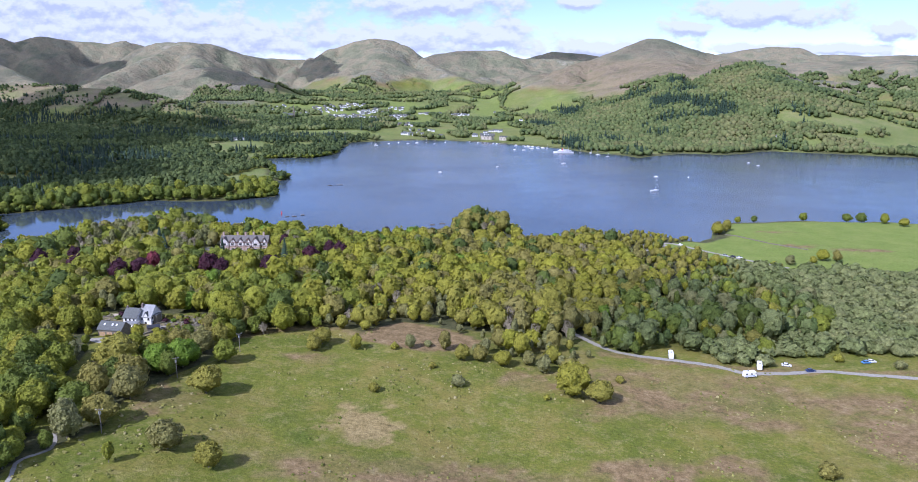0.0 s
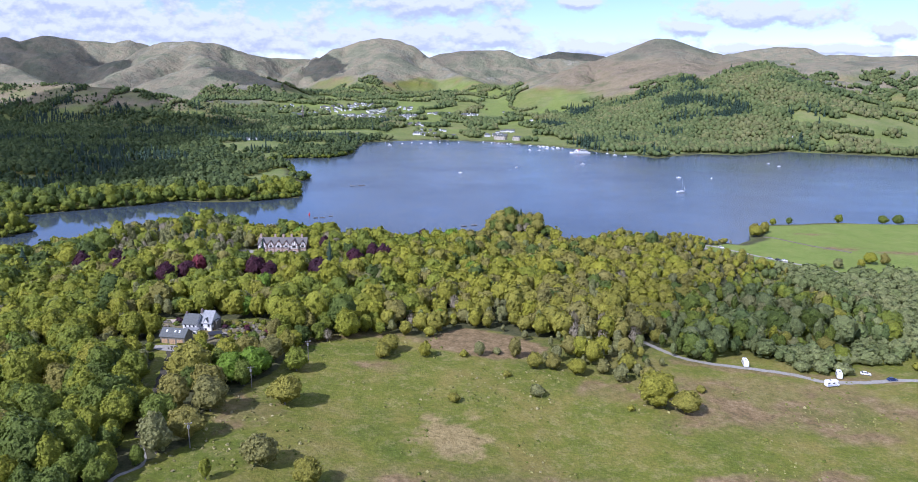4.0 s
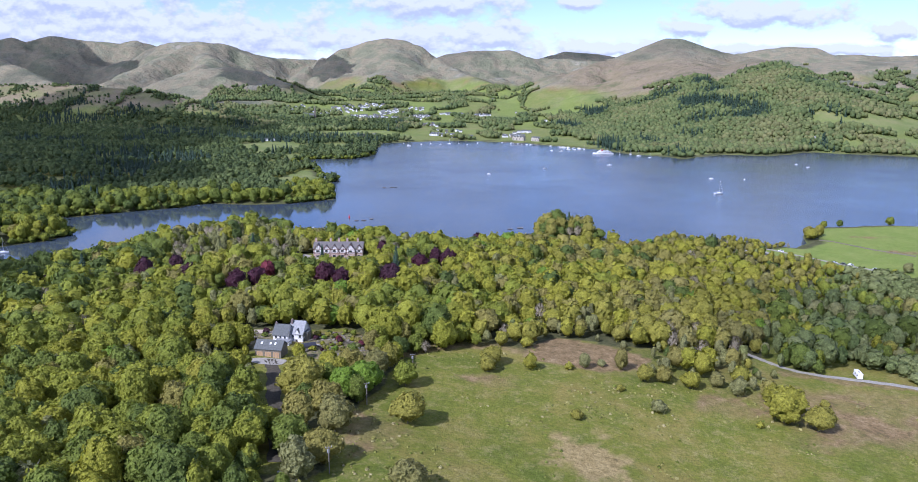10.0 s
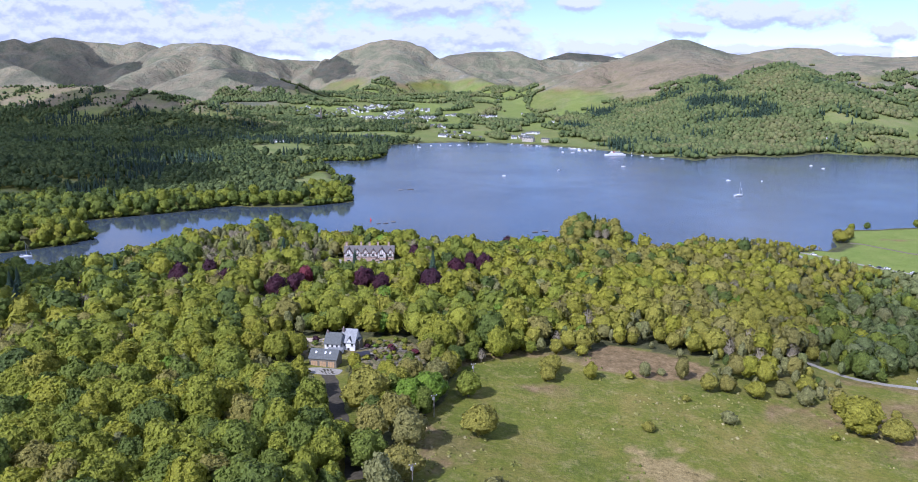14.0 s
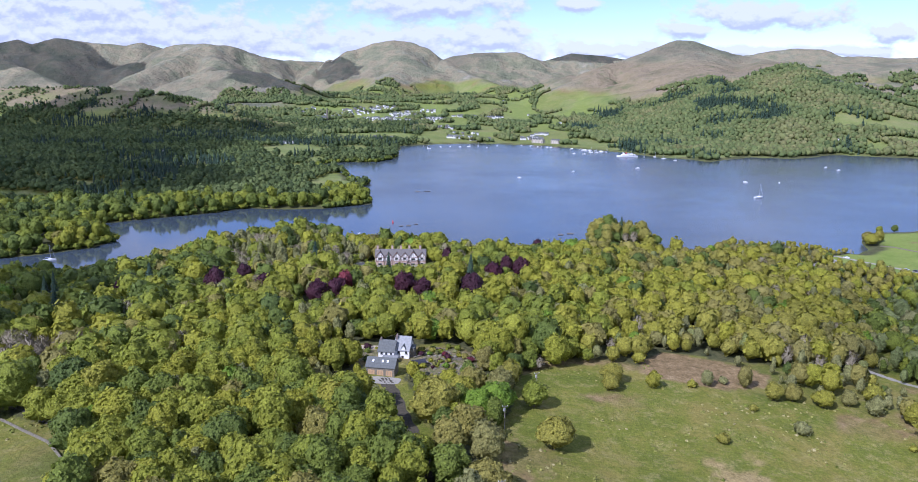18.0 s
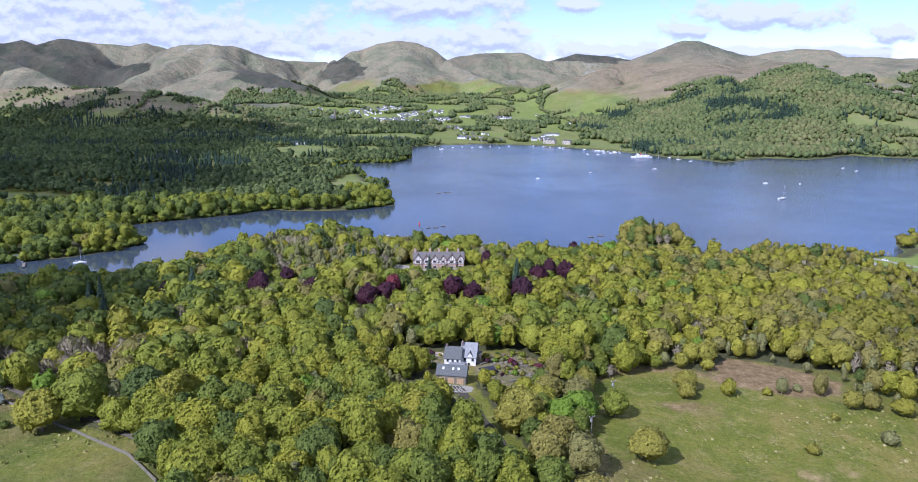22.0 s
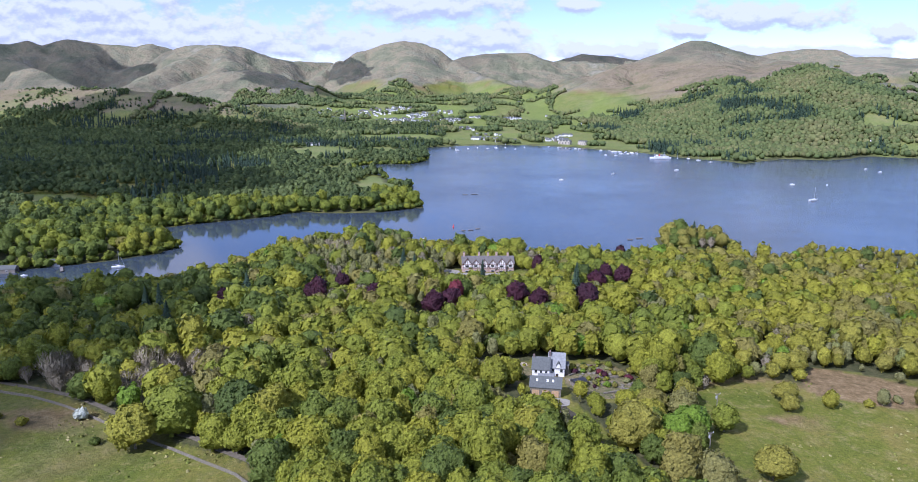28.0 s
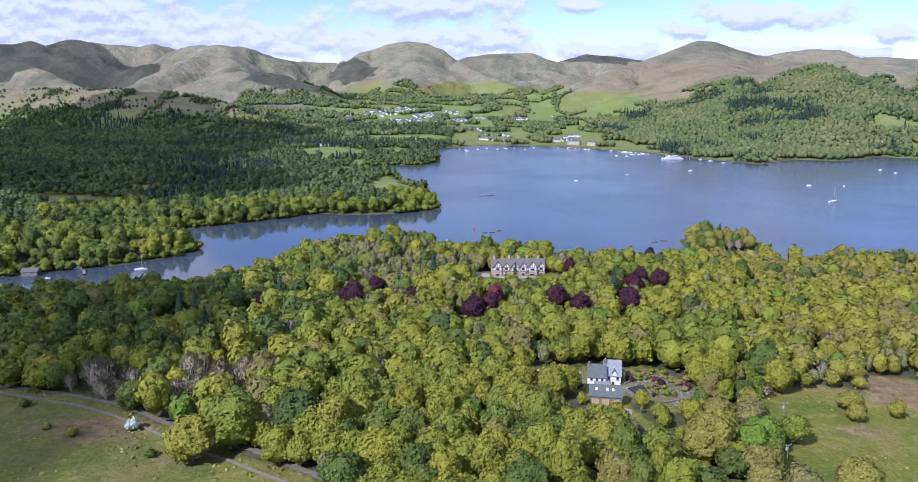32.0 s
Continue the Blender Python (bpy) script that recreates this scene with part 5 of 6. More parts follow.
def window(parent, x, y, z, w, h, face="front"):
    """A framed window standing proud of a wall: frame, pane and sill."""
    d = 0.06
    if face == "front":
        f = part("window", box(x - w / 2 - 0.1, x + w / 2 + 0.1, y - d, y + 0.05, z - 0.1, z + h + 0.1), mat_white, parent)
        part("pane", box(x - w / 2, x + w / 2, y - d - 0.03, y, z, z + h), mat_glass, f)
        part("sill", box(x - w / 2 - 0.15, x + w / 2 + 0.15, y - 0.18, y, z - 0.2, z - 0.1), mat_stone, f)
    else:
        s = 1 if face == "right" else -1
        f = part("window", box(min(x - 0.05 * s, x + d * s), max(x - 0.05 * s, x + d * s), y - w / 2 - 0.1, y + w / 2 + 0.1, z - 0.1, z + h + 0.1), mat_white, parent)
        part("pane", box(min(x, x + (d + 0.03) * s), max(x, x + (d + 0.03) * s), y - w / 2, y + w / 2, z, z + h), mat_glass, f)


def white_house():
    z = height(-150, 316) - 1.0
    h = thing("house", "white rendered country house with grey slate roofs in a wood clearing", "house", pose(-150, 316, z, 0, 0, -9))
    # the lower left wing, its ridge along the front
    part("wall", gabled(-6.0, 0.6, -3.2, 4.2, -1, 4.4, 8.0), mat_white, h)
    part("roof", roof(-6.0, 0.6, -3.2, 4.2, 4.4, 8.0), mat_slate, h)
    # the taller block behind, gable to the right
    part("wall", gabled(0.2, 6.4, -0.6, 8.2, -1, 4.4, 8.9, "x"), mat_white, h)
    part("roof", roof(0.2, 6.4, -0.6, 8.2, 4.4, 8.9), mat_lead, h, "pale weathered slate roof")
    part("dormer", gabled(3.2, 4.8, -0.8, 3.0, 4.0, 5.3, 6.5, "y"), mat_white, h)
    part("dormer_roof", roof(3.2, 4.8, -0.8, 3.0, 5.3, 6.5, "y", 0.2), mat_slate, h)
    part("porch", box(-3.4, 2.4, -6.6, -3.2, -1, 2.7), mat_white, h)
    part("porch_roof", box(-3.7, 2.7, -6.9, -3.0, 2.7, 2.95), mat_lead, h, "flat pale roof over the front room")
    part("bay", box(6.4, 8.0, 1.6, 5.6, -1, 4.6), mat_stone, h)
    part("bay_roof", box(6.3, 8.2, 1.4, 5.8, 4.6, 4.85), mat_slate, h)
    c = part("chimney", box(0.1, 1.0, 2.4, 3.5, 5, 9.5), mat_brick, h)
    for k in (-0.25, 0.25):
        part("chimney_pot", tube((0.55, 2.95 + k, 9.5), (0.55, 2.95 + k, 10.0), 0.14), mat_pink_stone, c)
    c = part("chimney", box(-6.0, -5.2, 0.1, 1.0, 5, 8.8), mat_brick, h)
    part("chimney_pot", tube((-5.6, 0.5, 8.8), (-5.6, 0.5, 9.2), 0.14), mat_pink_stone, c)
    for x in (-4.6, -2.6, -0.6):
        window(h, x, -3.2, 2.95, 0.9, 1.1)
    for x in (-2.6, -0.6, 1.4):
        window(h, x, -6.6, 0.5, 1.3, 1.5)
    for x in (2.0, 5.2):
        window(h, x, -0.6, 2.8, 1.0, 1.4)
    for y in (0.8, 6.8):
        window(h, 6.4, y, 3.0, 1.0, 1.2, "right")
        window(h, 6.4, y, 0.6, 1.0, 1.5, "right")
    part("door", box(3.1, 4.1, -0.68, -0.55, -0.2, 1.9), mat_timber, h)

    z = height(-153, 297) - 0.2
    g = thing("garage", "stone garage with slate roof, three rooflights and tan doors", "garage", pose(-153, 298, z, 0, 0, -9))
    part("wall", gabled(-5.6, 5.6, -3.4, 3.4, -1, 3.6, 6.3), mat_stone, g)
    part("roof", roof(-5.6, 5.6, -3.4, 3.4, 3.6, 6.3), mat_slate, g)
    for x in (-3.2, 0.6, 2.6):
        part("rooflight", solid([(-1.9, 5.12), (-1.1, 5.75), (-1.14, 5.81), (-1.94, 5.18)], (x - 0.35, x + 0.35), "x"), mat_gel, g)
    for x in (-3.5, 0.0, 3.5):
        d = part("garage_door", box(x - 1.25, x + 1.25, -3.5, -3.35, -0.1, 2.4), mat_door, g)
        for k in (-0.6, 0, 0.6):
            part("batten", box(x + k - 0.04, x + k + 0.04, -3.54, -3.48, 0, 2.3), mat_wood, d)

    # the gravelled yard, retaining walls and the covered log stack beside it
    for name, label, material, ring in (("terrace", "sandy levelled terrace beside the white house", mat_sand, (-165, 327, 9.0, 3.6)), ("yard", "grey gravel yard before the garage", mat_gravel, (-152, 289.5, 7.5, 4.0)),
                                        ("yard", "gravelled garden terrace with stone edging", mat_gravel, (-139, 311, 3.2, 2.6))):
        drape(name, label, "terrace", material, disc(*ring))
    drape("rock_garden", "stony garden slope with pale paths and low plants", "garden", mat_rockery, disc(-129, 313, 15, 20), 0.09)
    drape("rock_garden", "stony garden bank beside the sandy terrace", "garden", mat_rockery, disc(-168, 318, 12, 12), 0.09)
    for k, (x, y, w, turn) in enumerate(((-139, 318, 7, 40), (-133, 309, 9, -20), (-126, 316, 8, 12), (-140, 303, 8, 60), (-122, 305, 7, -35), (-169, 322, 8, 5), (-128, 301, 7, 20))):
        wl = thing("garden_wall", "low dry stone garden wall on a sloping terrace", "wall", pose(x, y, height(x, y) - 0.2, 0, 0, turn), "garden walls")
        part("course", box(-w / 2, w / 2, -0.28, 0.28, -0.4, 0.75, 0.06), mat_stone, wl)
        part("coping", box(-w / 2 - 0.1, w / 2 + 0.1, -0.34, 0.34, 0.75, 0.95, 0.05), mat_stone, wl)
    s = thing("garden_shed", "dark curved-roof garden shelter beside the house", "shed", pose(-139.5, 307, height(-139.5, 307) - 0.1, 0, 0, 25))
    part("wall", box(-2.6, 2.6, -1.6, 1.6, -0.4, 2.0), mat_wood, s)
    part("roof", solid([(-1.9, 2.0), (-1.2, 2.6), (0, 2.9), (1.2, 2.6), (1.9, 2.0)], (-2.9, 2.9), "x"), mat_dark_paint, s)


def disc(cx, cy, rx, ry):
    return [(cx + rx * math.cos(a) * (1 + 0.12 * math.sin(3 * a + cx)), cy + ry * math.sin(a) * (1 + 0.1 * math.cos(2 * a))) for a in np.linspace(0, 6.283, 29)[:-1]]


def drape(name, label, category, material, ring, lift=0.12):
    """A sheet laid over the ground inside a ring."""
    cx, cy = sum(p[0] for p in ring) / len(ring), sum(p[1] for p in ring) / len(ring)
    n, m = len(ring), 6
    x = np.array([cx + (p[0] - cx) * k / m for k in range(m + 1) for p in ring])
    y = np.array([cy + (p[1] - cy) * k / m for k in range(m + 1) for p in ring])
    z = ground(x, y) + lift
    q = [(k * n + j, k * n + (j + 1) % n, (k + 1) * n + (j + 1) % n, (k + 1) * n + j) for k in range(m) for j in range(n)]
    return tagged(mesh_from(np.stack([x, y, z], -1), q, name, material, True), label, category, kind="structure")


def strip(name, label, line, wide, material, lift=0.12):
    """A track laid along a line of places, with ragged edges."""
    pts = [Vector((*p, 0)) for p in line]
    path = []
    for k in range(len(pts) - 1):
        p0, p1, p2, p3 = pts[max(k - 1, 0)], pts[k], pts[k + 1], pts[min(k + 2, len(pts) - 1)]
        for s in np.linspace(0, 1, 9)[:-1]:
            path.append(0.5 * (2 * p1 + (p2 - p0) * s + (2 * p0 - 5 * p1 + 4 * p2 - p3) * s * s + (3 * p1 - p0 - 3 * p2 + p3) * s ** 3))
    path.append(pts[-1])
    xs, ys, q = [], [], []
    for k, p in enumerate(path):
        d = (path[min(k + 1, len(path) - 1)] - path[max(k - 1, 0)]).normalized()
        for j in range(5):
            off = (j / 4 - 0.5) * wide * (1 + 0.15 * math.sin(k * 1.7 + j * 2))
            xs.append(p.x - d.y * off), ys.append(p.y + d.x * off)
            if k and j:
                a = k * 5 + j
                q.append((a - 6, a - 5, a, a - 1))
    x, y = np.array(xs), np.array(ys)
    return tagged(mesh_from(np.stack([x, y, ground(x, y) + lift], -1), q, name, material, True), label, "track", kind="structure")


def mansion():
    z = height(-165, 526) - 1.6
    m = thing("mansion", "long half-timbered lakeside mansion with a row of gables", "mansion", pose(-165, 529, z, 0, 0, 3))
    part("wall", gabled(-18, 18, 0, 11, -1.5, 7.4, 11.6), mat_pink_stone, m)
    part("roof", roof(-18, 18, 0, 11, 7.4, 11.6), mat_brown_slate, m)
    for k, (x, w, out, top) in enumerate(((-14.6, 6.0, 1.2, 11.2), (-8.6, 5.2, 0.5, 10.2), (-2.8, 5.2, 0.5, 10.4), (3.0, 5.0, 0.6, 10.2), (9.0, 6.4, 2.2, 11.4), (15.2, 5.0, 0.6, 10.4))):
        g = part("gable", gabled(x - w / 2, x + w / 2, -out, 5.4, 4.1, 7.2, top, "y"), mat_white, m, "white plastered upper storey with black timbers")
        part("gable_roof", roof(x - w / 2, x + w / 2, -out, 5.4, 7.2, top, "y", 0.45), mat_brown_slate, m)
        part("wall", box(x - w / 2, x + w / 2, -out, 1, -1.5, 4.1), mat_pink_stone, m)
        for u in np.linspace(-0.42, 0.42, 5):
            part("timber", box(x + u * w - 0.13, x + u * w + 0.13, -out - 0.08, -out + 0.02, 4.1, 7.0 + (0.5 - abs(u)) * 2 * (top - 7.6)), mat_red_timber, g)
        for zz in (4.15, 5.0, 7.0):
            part("timber", box(x - w / 2, x + w / 2, -out - 0.1, -out + 0.02, zz, zz + 0.28), mat_red_timber, g)
        for s in (-1, 1):
            part("barge_board", solid([(x, top - 0.1), (x + s * w / 2 * 1.1, 6.95), (x + s * w / 2 * 1.1, 7.3), (x, top + 0.3)], (-out - 0.55, -out - 0.40)), mat_red_timber, g)
        window(g, x, -out - 0.06, 5.4, w * 0.42, 1.3)
        window(m, x, -out, 1.2, w * 0.42, 1.7)
    part("porch", box(4.6, 7.2, -3.0, 0, -1, 3.4), mat_pink_stone, m)
    part("porch_roof", roof(4.6, 7.2, -3.0, 0, 3.4, 5.2, "y"), mat_brown_slate, m)
    part("door", box(5.3, 6.5, -3.1, -2.95, -0.5, 2.2), mat_timber, m)
    for x, y in ((-16.5, 5.5), (-6.0, 6.2), (0.2, 5.6), (6.2, 6.2), (14.0, 5.5)):
        c = part("chimney", box(x - 0.7, x + 0.7, y - 0.5, y + 0.5, 9, 14.0), mat_pink_stone, m)
        for k in (-0.35, 0.35):
            part("chimney_pot", tube((x + k, y, 14.0), (x + k, y, 14.8), 0.18), mat_brick, c)
    for x, r in ((-16.2, 14.0), (-11.6, 14.0), (0.0, 14.0), (12.2, 14.0)):
        window(m, x, 0, 5.0, 1.0, 1.4)
    drape("yard", "pale gravel forecourt before the mansion", "forecourt", mat_gravel, disc(-170, 521, 19, 4.5))
    drape("yard", "pale gravel parking place beside the mansion", "forecourt", mat_gravel, disc(-190, 527, 6, 6))


white_house()
mansion()


# ---- tracks, vehicles, poles, walls ----
strip("road", "pale gravel track along the edge of the rough grass", [(60, 352), (65, 341), (70, 332), (79, 323), (102, 315), (120, 309), (132, 301), (148, 303), (168, 306), (190, 299), (225, 291), (280, 284)], 3.4, mat_gravel)
strip("path", "narrow pale path curving into the wood", [(-118, 160), (-122, 174), (-125, 183), (-121, 192), (-126, 203)], 1.2, mat_gravel)
strip("road", "pale lane beside the green field with parked cars", [(150, 572), (168, 586), (183, 606), (200, 585), (221, 556), (239, 536), (252, 522)], 4.0, mat_gravel)
strip("road", "gravel lane beside a dry stone wall", [(-420, 322), (-369, 309), (-339, 299), (-321, 291), (-300, 278), (-268, 259), (-258, 251), (-244, 241), (-226, 226)], 2.2, mat_earth)
strip("road", "gravel drive leading down from the garage, coloured dark for tree shade", DRIVE, 5.0, mat_drive_shade)
strip("path", "bare earth path through the birch wood", [(131, 429), (130, 413), (129, 385)], 1.6, mat_earth)
drape("yard", "pale gravel car park at the edge of the trees", "car park", mat_gravel, disc(168, 592, 14, 12))


def wheels(root, xs, half, r):
    for x in xs:
        for s in (-1, 1):
            w = part("wheel", tube((x, s * half - 0.11, r), (x, s * half + 0.11, r), r, sides=12), mat_tyre, root)
            part("rim", tube((x, s * half - 0.13, r), (x, s * half + 0.13, r), r * 0.55, sides=10), mat_silver, w)


def motorhome(x, y, turn, label):
    v = thing("motorhome", label, "motorhome", pose(x, y, height(x, y) + 0.1, 0, 0, turn), "vans on the track")
    part("body", box(-3.0, 1.9, -1.1, 1.1, 0.45, 2.95, 0.18), mat_gel, v)
    part("cab", solid([(1.7, 0.45), (3.2, 0.45), (3.25, 1.2), (2.6, 1.45), (2.0, 2.2), (1.7, 2.2)], (-0.98, 0.98)), mat_gel, v)
    part("overcab", box(1.5, 2.7, -1.05, 1.05, 2.05, 2.9, 0.2), mat_gel, v)
    part("windscreen", solid([(2.58, 1.5), (2.62, 1.5), (2.1, 2.16), (2.04, 2.16)], (-0.85, 0.85)), mat_glass, v)
    for u in (-2.1, 0.3):
        for s in (-1, 1):
            part("side_window", box(u - 0.5, u + 0.5, s * 1.1 - 0.02, s * 1.1 + 0.02, 1.6, 2.2), mat_glass, v)
    part("stripe", box(-2.9, 1.8, -1.125, -1.1, 1.0, 1.2), mat_sky_paint, v)
    part("skylight", box(-1.2, -0.5, -0.35, 0.35, 2.95, 3.1), mat_glass, v)
    part("bumper", box(3.2, 3.35, -0.95, 0.95, 0.4, 0.7, 0.04), mat_dark_paint, v)
    wheels(v, (-1.7, 2.3), 0.95, 0.34)


def car(x, y, turn, paint, label, group="parked cars"):
    v = thing("car", label, "car", pose(x, y, height(x, y) + 0.12, 0, 0, turn), group)
    part("body", solid([(-2.1, 0.35), (2.1, 0.35), (2.15, 0.7), (1.2, 0.95), (-2.0, 1.0), (-2.15, 0.6)], (-0.88, 0.88)), paint, v)
    part("cabin", solid([(-1.7, 0.97), (1.1, 0.93), (0.4, 1.42), (-1.3, 1.46)], (-0.76, 0.76)), mat_glass, v)
    part("roof", box(-1.25, 0.38, -0.74, 0.74, 1.43, 1.5, 0.03), paint, v)
    for s in (-0.6, 0.6):
        part("headlight", box(2.1, 2.17, s - 0.16, s + 0.16, 0.6, 0.74), mat_silver, v)
    wheels(v, (-1.35, 1.35), 0.8, 0.31)


motorhome(131, 297, 12, "white motorhome parked beside the gravel track")
motorhome(102, 319, 80, "white camper van parked on the grass verge")
motorhome(140, 308, 70, "white motorhome standing end-on by the track")
car(155, 313, -20, mat_gel, "small white car on the grass beside the track")
car(163, 306, 4, mat_blue_paint, "dark blue car on the gravel track")
car(193, 314, 10, mat_sky_paint, "light blue car parked on the green verge")
car(196, 315, 5, mat_gel, "white car parked beside a blue one")
for k, (x, y, turn, paint, what) in enumerate(((166, 590, 30, mat_gel, "white"), (171, 598, 60, mat_silver, "silver"), (158, 588, 20, mat_gel, "white"), (181, 612, 70, mat_dark_paint, "black"), (192, 598, -50, mat_gel, "white"), (217, 560, -40, mat_silver, "silver"), (222, 556, -40, mat_dark_paint, "dark"), (226, 553, -40, mat_gel, "white"), (238, 540, -30, mat_gel, "white"))):
    car(x, y, turn, paint, what + " car parked in the gravel lane by the field", "cars by the field")


def power_pole(x, y):
    p = thing("power_pole", "wooden power pole with a crossarm in the meadow", "pole", pose(x, y, height(x, y) - 0.2, 0, 0, 20), "power poles")
    part("post", tube((0, 0, 0), (0, 0, 8.6), 0.16, 0.12), mat_wood, p)
    arm = part("crossarm", box(-1.0, 1.0, -0.07, 0.07, 8.1, 8.28), mat_wood, p)
    for u in (-0.9, 0, 0.9):
        part("insulator", tube((u, 0, 8.28), (u, 0, 8.6), 0.07), mat_gel, arm)
    part("transformer", box(-0.35, 0.35, 0.12, 0.7, 6.4, 7.4, 0.06), mat_silver, p)


for x, y in ((-108, 254), (-112, 204), (-94, 287)):
    power_pole(x, y)


def stone_wall(line, label):
    """A dry stone wall along the edge of the pasture, each length with its own coping."""
    for (x0, y0), (x1, y1) in zip(line, line[1:]):
        n = max(1, round(math.hypot(x1 - x0, y1 - y0) / 7))
        for k in range(n):
            a, b = Vector((x0 + (x1 - x0) * k / n, y0 + (y1 - y0) * k / n)), Vector((x0 + (x1 - x0) * (k + 1) / n, y0 + (y1 - y0) * (k + 1) / n))
            w, c = (b - a).length, (a + b) / 2
            za, zb = height(*a), height(*b)
            t = thing("stone_wall", label, "wall", pose(c.x, c.y, (za + zb) / 2 - 0.1, 0, -math.degrees(math.atan2(zb - za, w)), math.degrees(math.atan2(b.y - a.y, b.x - a.x))), "dry stone walls")
            part("course", box(-w / 2, w / 2, -0.25, 0.25, -0.5, 0.75, 0.08), mat_stone, t)
            part("coping", box(-w / 2, w / 2, -0.2, 0.2, 0.75, 0.95, 0.07), mat_stone, t)


stone_wall([(250, 650), (258, 634), (274, 607), (296, 584)], "grey dry stone wall across the green field")
stone_wall([(-372, 303), (-339, 292), (-321, 283), (-303, 272), (-272, 252), (-261, 244), (-247, 234), (-232, 218)], "grey dry stone wall between pasture and lane")


# ---- boats and jetties ----
def hull(long, wide, deep, sides=7):
    """A boat's hull with a pointed bow."""
    bm = bmesh.new()
    rows = []
    for k in range(sides + 1):
        f = k / sides
        w = wide / 2 * (1 - max(0, (f - 0.55) / 0.45) ** 2) * (0.85 + 0.15 * min(1, f * 3))
        x, up = (f - 0.5) * long, deep * (1 + 0.25 * f * f)
        rows.append([bm.verts.new((x, s * w * g, h)) for s, g, h in ((-1, 1, up), (-1, 0.7, -0.15), (1, 0.7, -0.15), (1, 1, up))])
    for a, b in zip(rows, rows[1:]):
        for j in range(4):
            bm.faces.new((a[j], b[j], b[(j + 1) % 4], a[(j + 1) % 4]))
    bm.faces.new(rows[0]), bm.faces.new(rows[-1][::-1])
    bmesh.ops.remove_doubles(bm, verts=bm.verts, dist=0.001)
    bmesh.ops.recalc_face_normals(bm, faces=bm.faces)
    return bm


def sailing_boat(x, y, turn, long, label, sail=False):
    b = thing("sailing_boat", label, "boat", pose(x, y, 0, 0, 0, turn), "boats on the lake")
    part("hull", hull(long, long * 0.3, long * 0.1), mat_gel, b)
    part("cabin", box(-long * 0.12, long * 0.2, -long * 0.09, long * 0.09, long * 0.1, long * 0.17, 0.1), mat_gel, b)
    part("mast", tube((long * 0.08, 0, 0.3), (long * 0.08, 0, long * 1.35), 0.14, 0.08), mat_metal, b)
    part("boom", tube((long * 0.08, 0, long * 0.24), (-long * 0.36, 0, long * 0.24), 0.07), mat_metal, b)
    part("furled_sail", tube((long * 0.05, 0, long * 0.27), (-long * 0.34, 0, long * 0.26), 0.17, 0.1), mat_gel if sail else mat_blue_paint, b)
    part("forestay", tube((long * 0.48, 0, long * 0.13), (long * 0.08, 0, long * 1.3), 0.05 if not sail else 0.14, 0.04), mat_gel, b)
    if sail:
        part("mainsail", solid([(long * 0.06, long * 0.28), (-long * 0.34, long * 0.28), (long * 0.06, long * 1.28)], (-0.03, 0.03)), mat_gel, b)


def motor_boat(x, y, turn, long, label):
    long *= 0.82
    b = thing("motor_boat", label, "boat", pose(x, y, 0, 0, 0, turn), "boats on the lake")
    part("hull", hull(long, long * 0.34, long * 0.14), mat_gel, b)
    part("cabin", box(-long * 0.15, long * 0.15, -long * 0.12, long * 0.12, long * 0.12, long * 0.27, 0.12), mat_gel, b)
    part("windscreen", box(long * 0.13, long * 0.17, -long * 0.1, long * 0.1, long * 0.18, long * 0.26), mat_glass, b)


def steamer():
    b = thing("lake_steamer", "large white passenger steamer lying off the far piers", "ship", pose(215, 1470, 0, 0, 0, 176))
    part("hull", hull(42, 8.5, 2.4, 10), mat_gel, b)
    part("saloon", box(-16, 12, -3.6, 3.6, 2.4, 5.0, 0.2), mat_gel, b)
    part("upper_deck", box(-12, 7, -3.2, 3.2, 5.0, 5.25), mat_gel, b)
    part("wheelhouse", box(5, 9, -1.8, 1.8, 5.2, 7.6, 0.2), mat_gel, b)
    part("awning", box(-11, 1, -3, 3, 7.1, 7.3), mat_gel, b)
    for u in np.arange(-14.5, 11, 2.1):
        part("cabin_window", box(u - 0.7, u + 0.7, -3.66, 3.66, 3.3, 4.4), mat_glass, b)
    part("funnel", tube((2.5, 0, 5), (2.0, 0, 9.4), 0.8, 0.7, 12), mat_red, b)
    part("mast", tube((10, 0, 5), (10, 0, 12), 0.12, 0.06), mat_metal, b)


sailing_boat(262, 940, 20, 13.0, "white sailing yacht moored out on the open lake")
sailing_boat(-446, 580, 12, 9.5, "white sailing boat moored in the sheltered inlet")
steamer()
for x, y, turn, long, what in ((186, 1264, 10, 9.5, "white motor cruiser crossing the open lake"), (-31, 1123, 170, 7, "small white motor boat far out on the lake"), (65, 1204, 30, 7, "small white motor boat far out on the lake"),
                               (304, 1090, 160, 8, "white launch out on the lake"), (353, 1086, 60, 6, "small white motor boat far out on the lake"), (532, 1303, 20, 8, "white boat moored off the wooded shore"),
                               (532, 1259, 10, 8, "white boat moored off the wooded shore"), (-217, 693, 40, 4.5, "small white dinghy near the mansion's shore"), (-502, 553, 8, 6, "low pale motor boat beside the boathouse")):
    motor_boat(x, y, turn, long, what)
sailing_boat(554, 1490, 80, 10, "white sailing boat close under the wooded shore", True)
pick = random.Random(5)
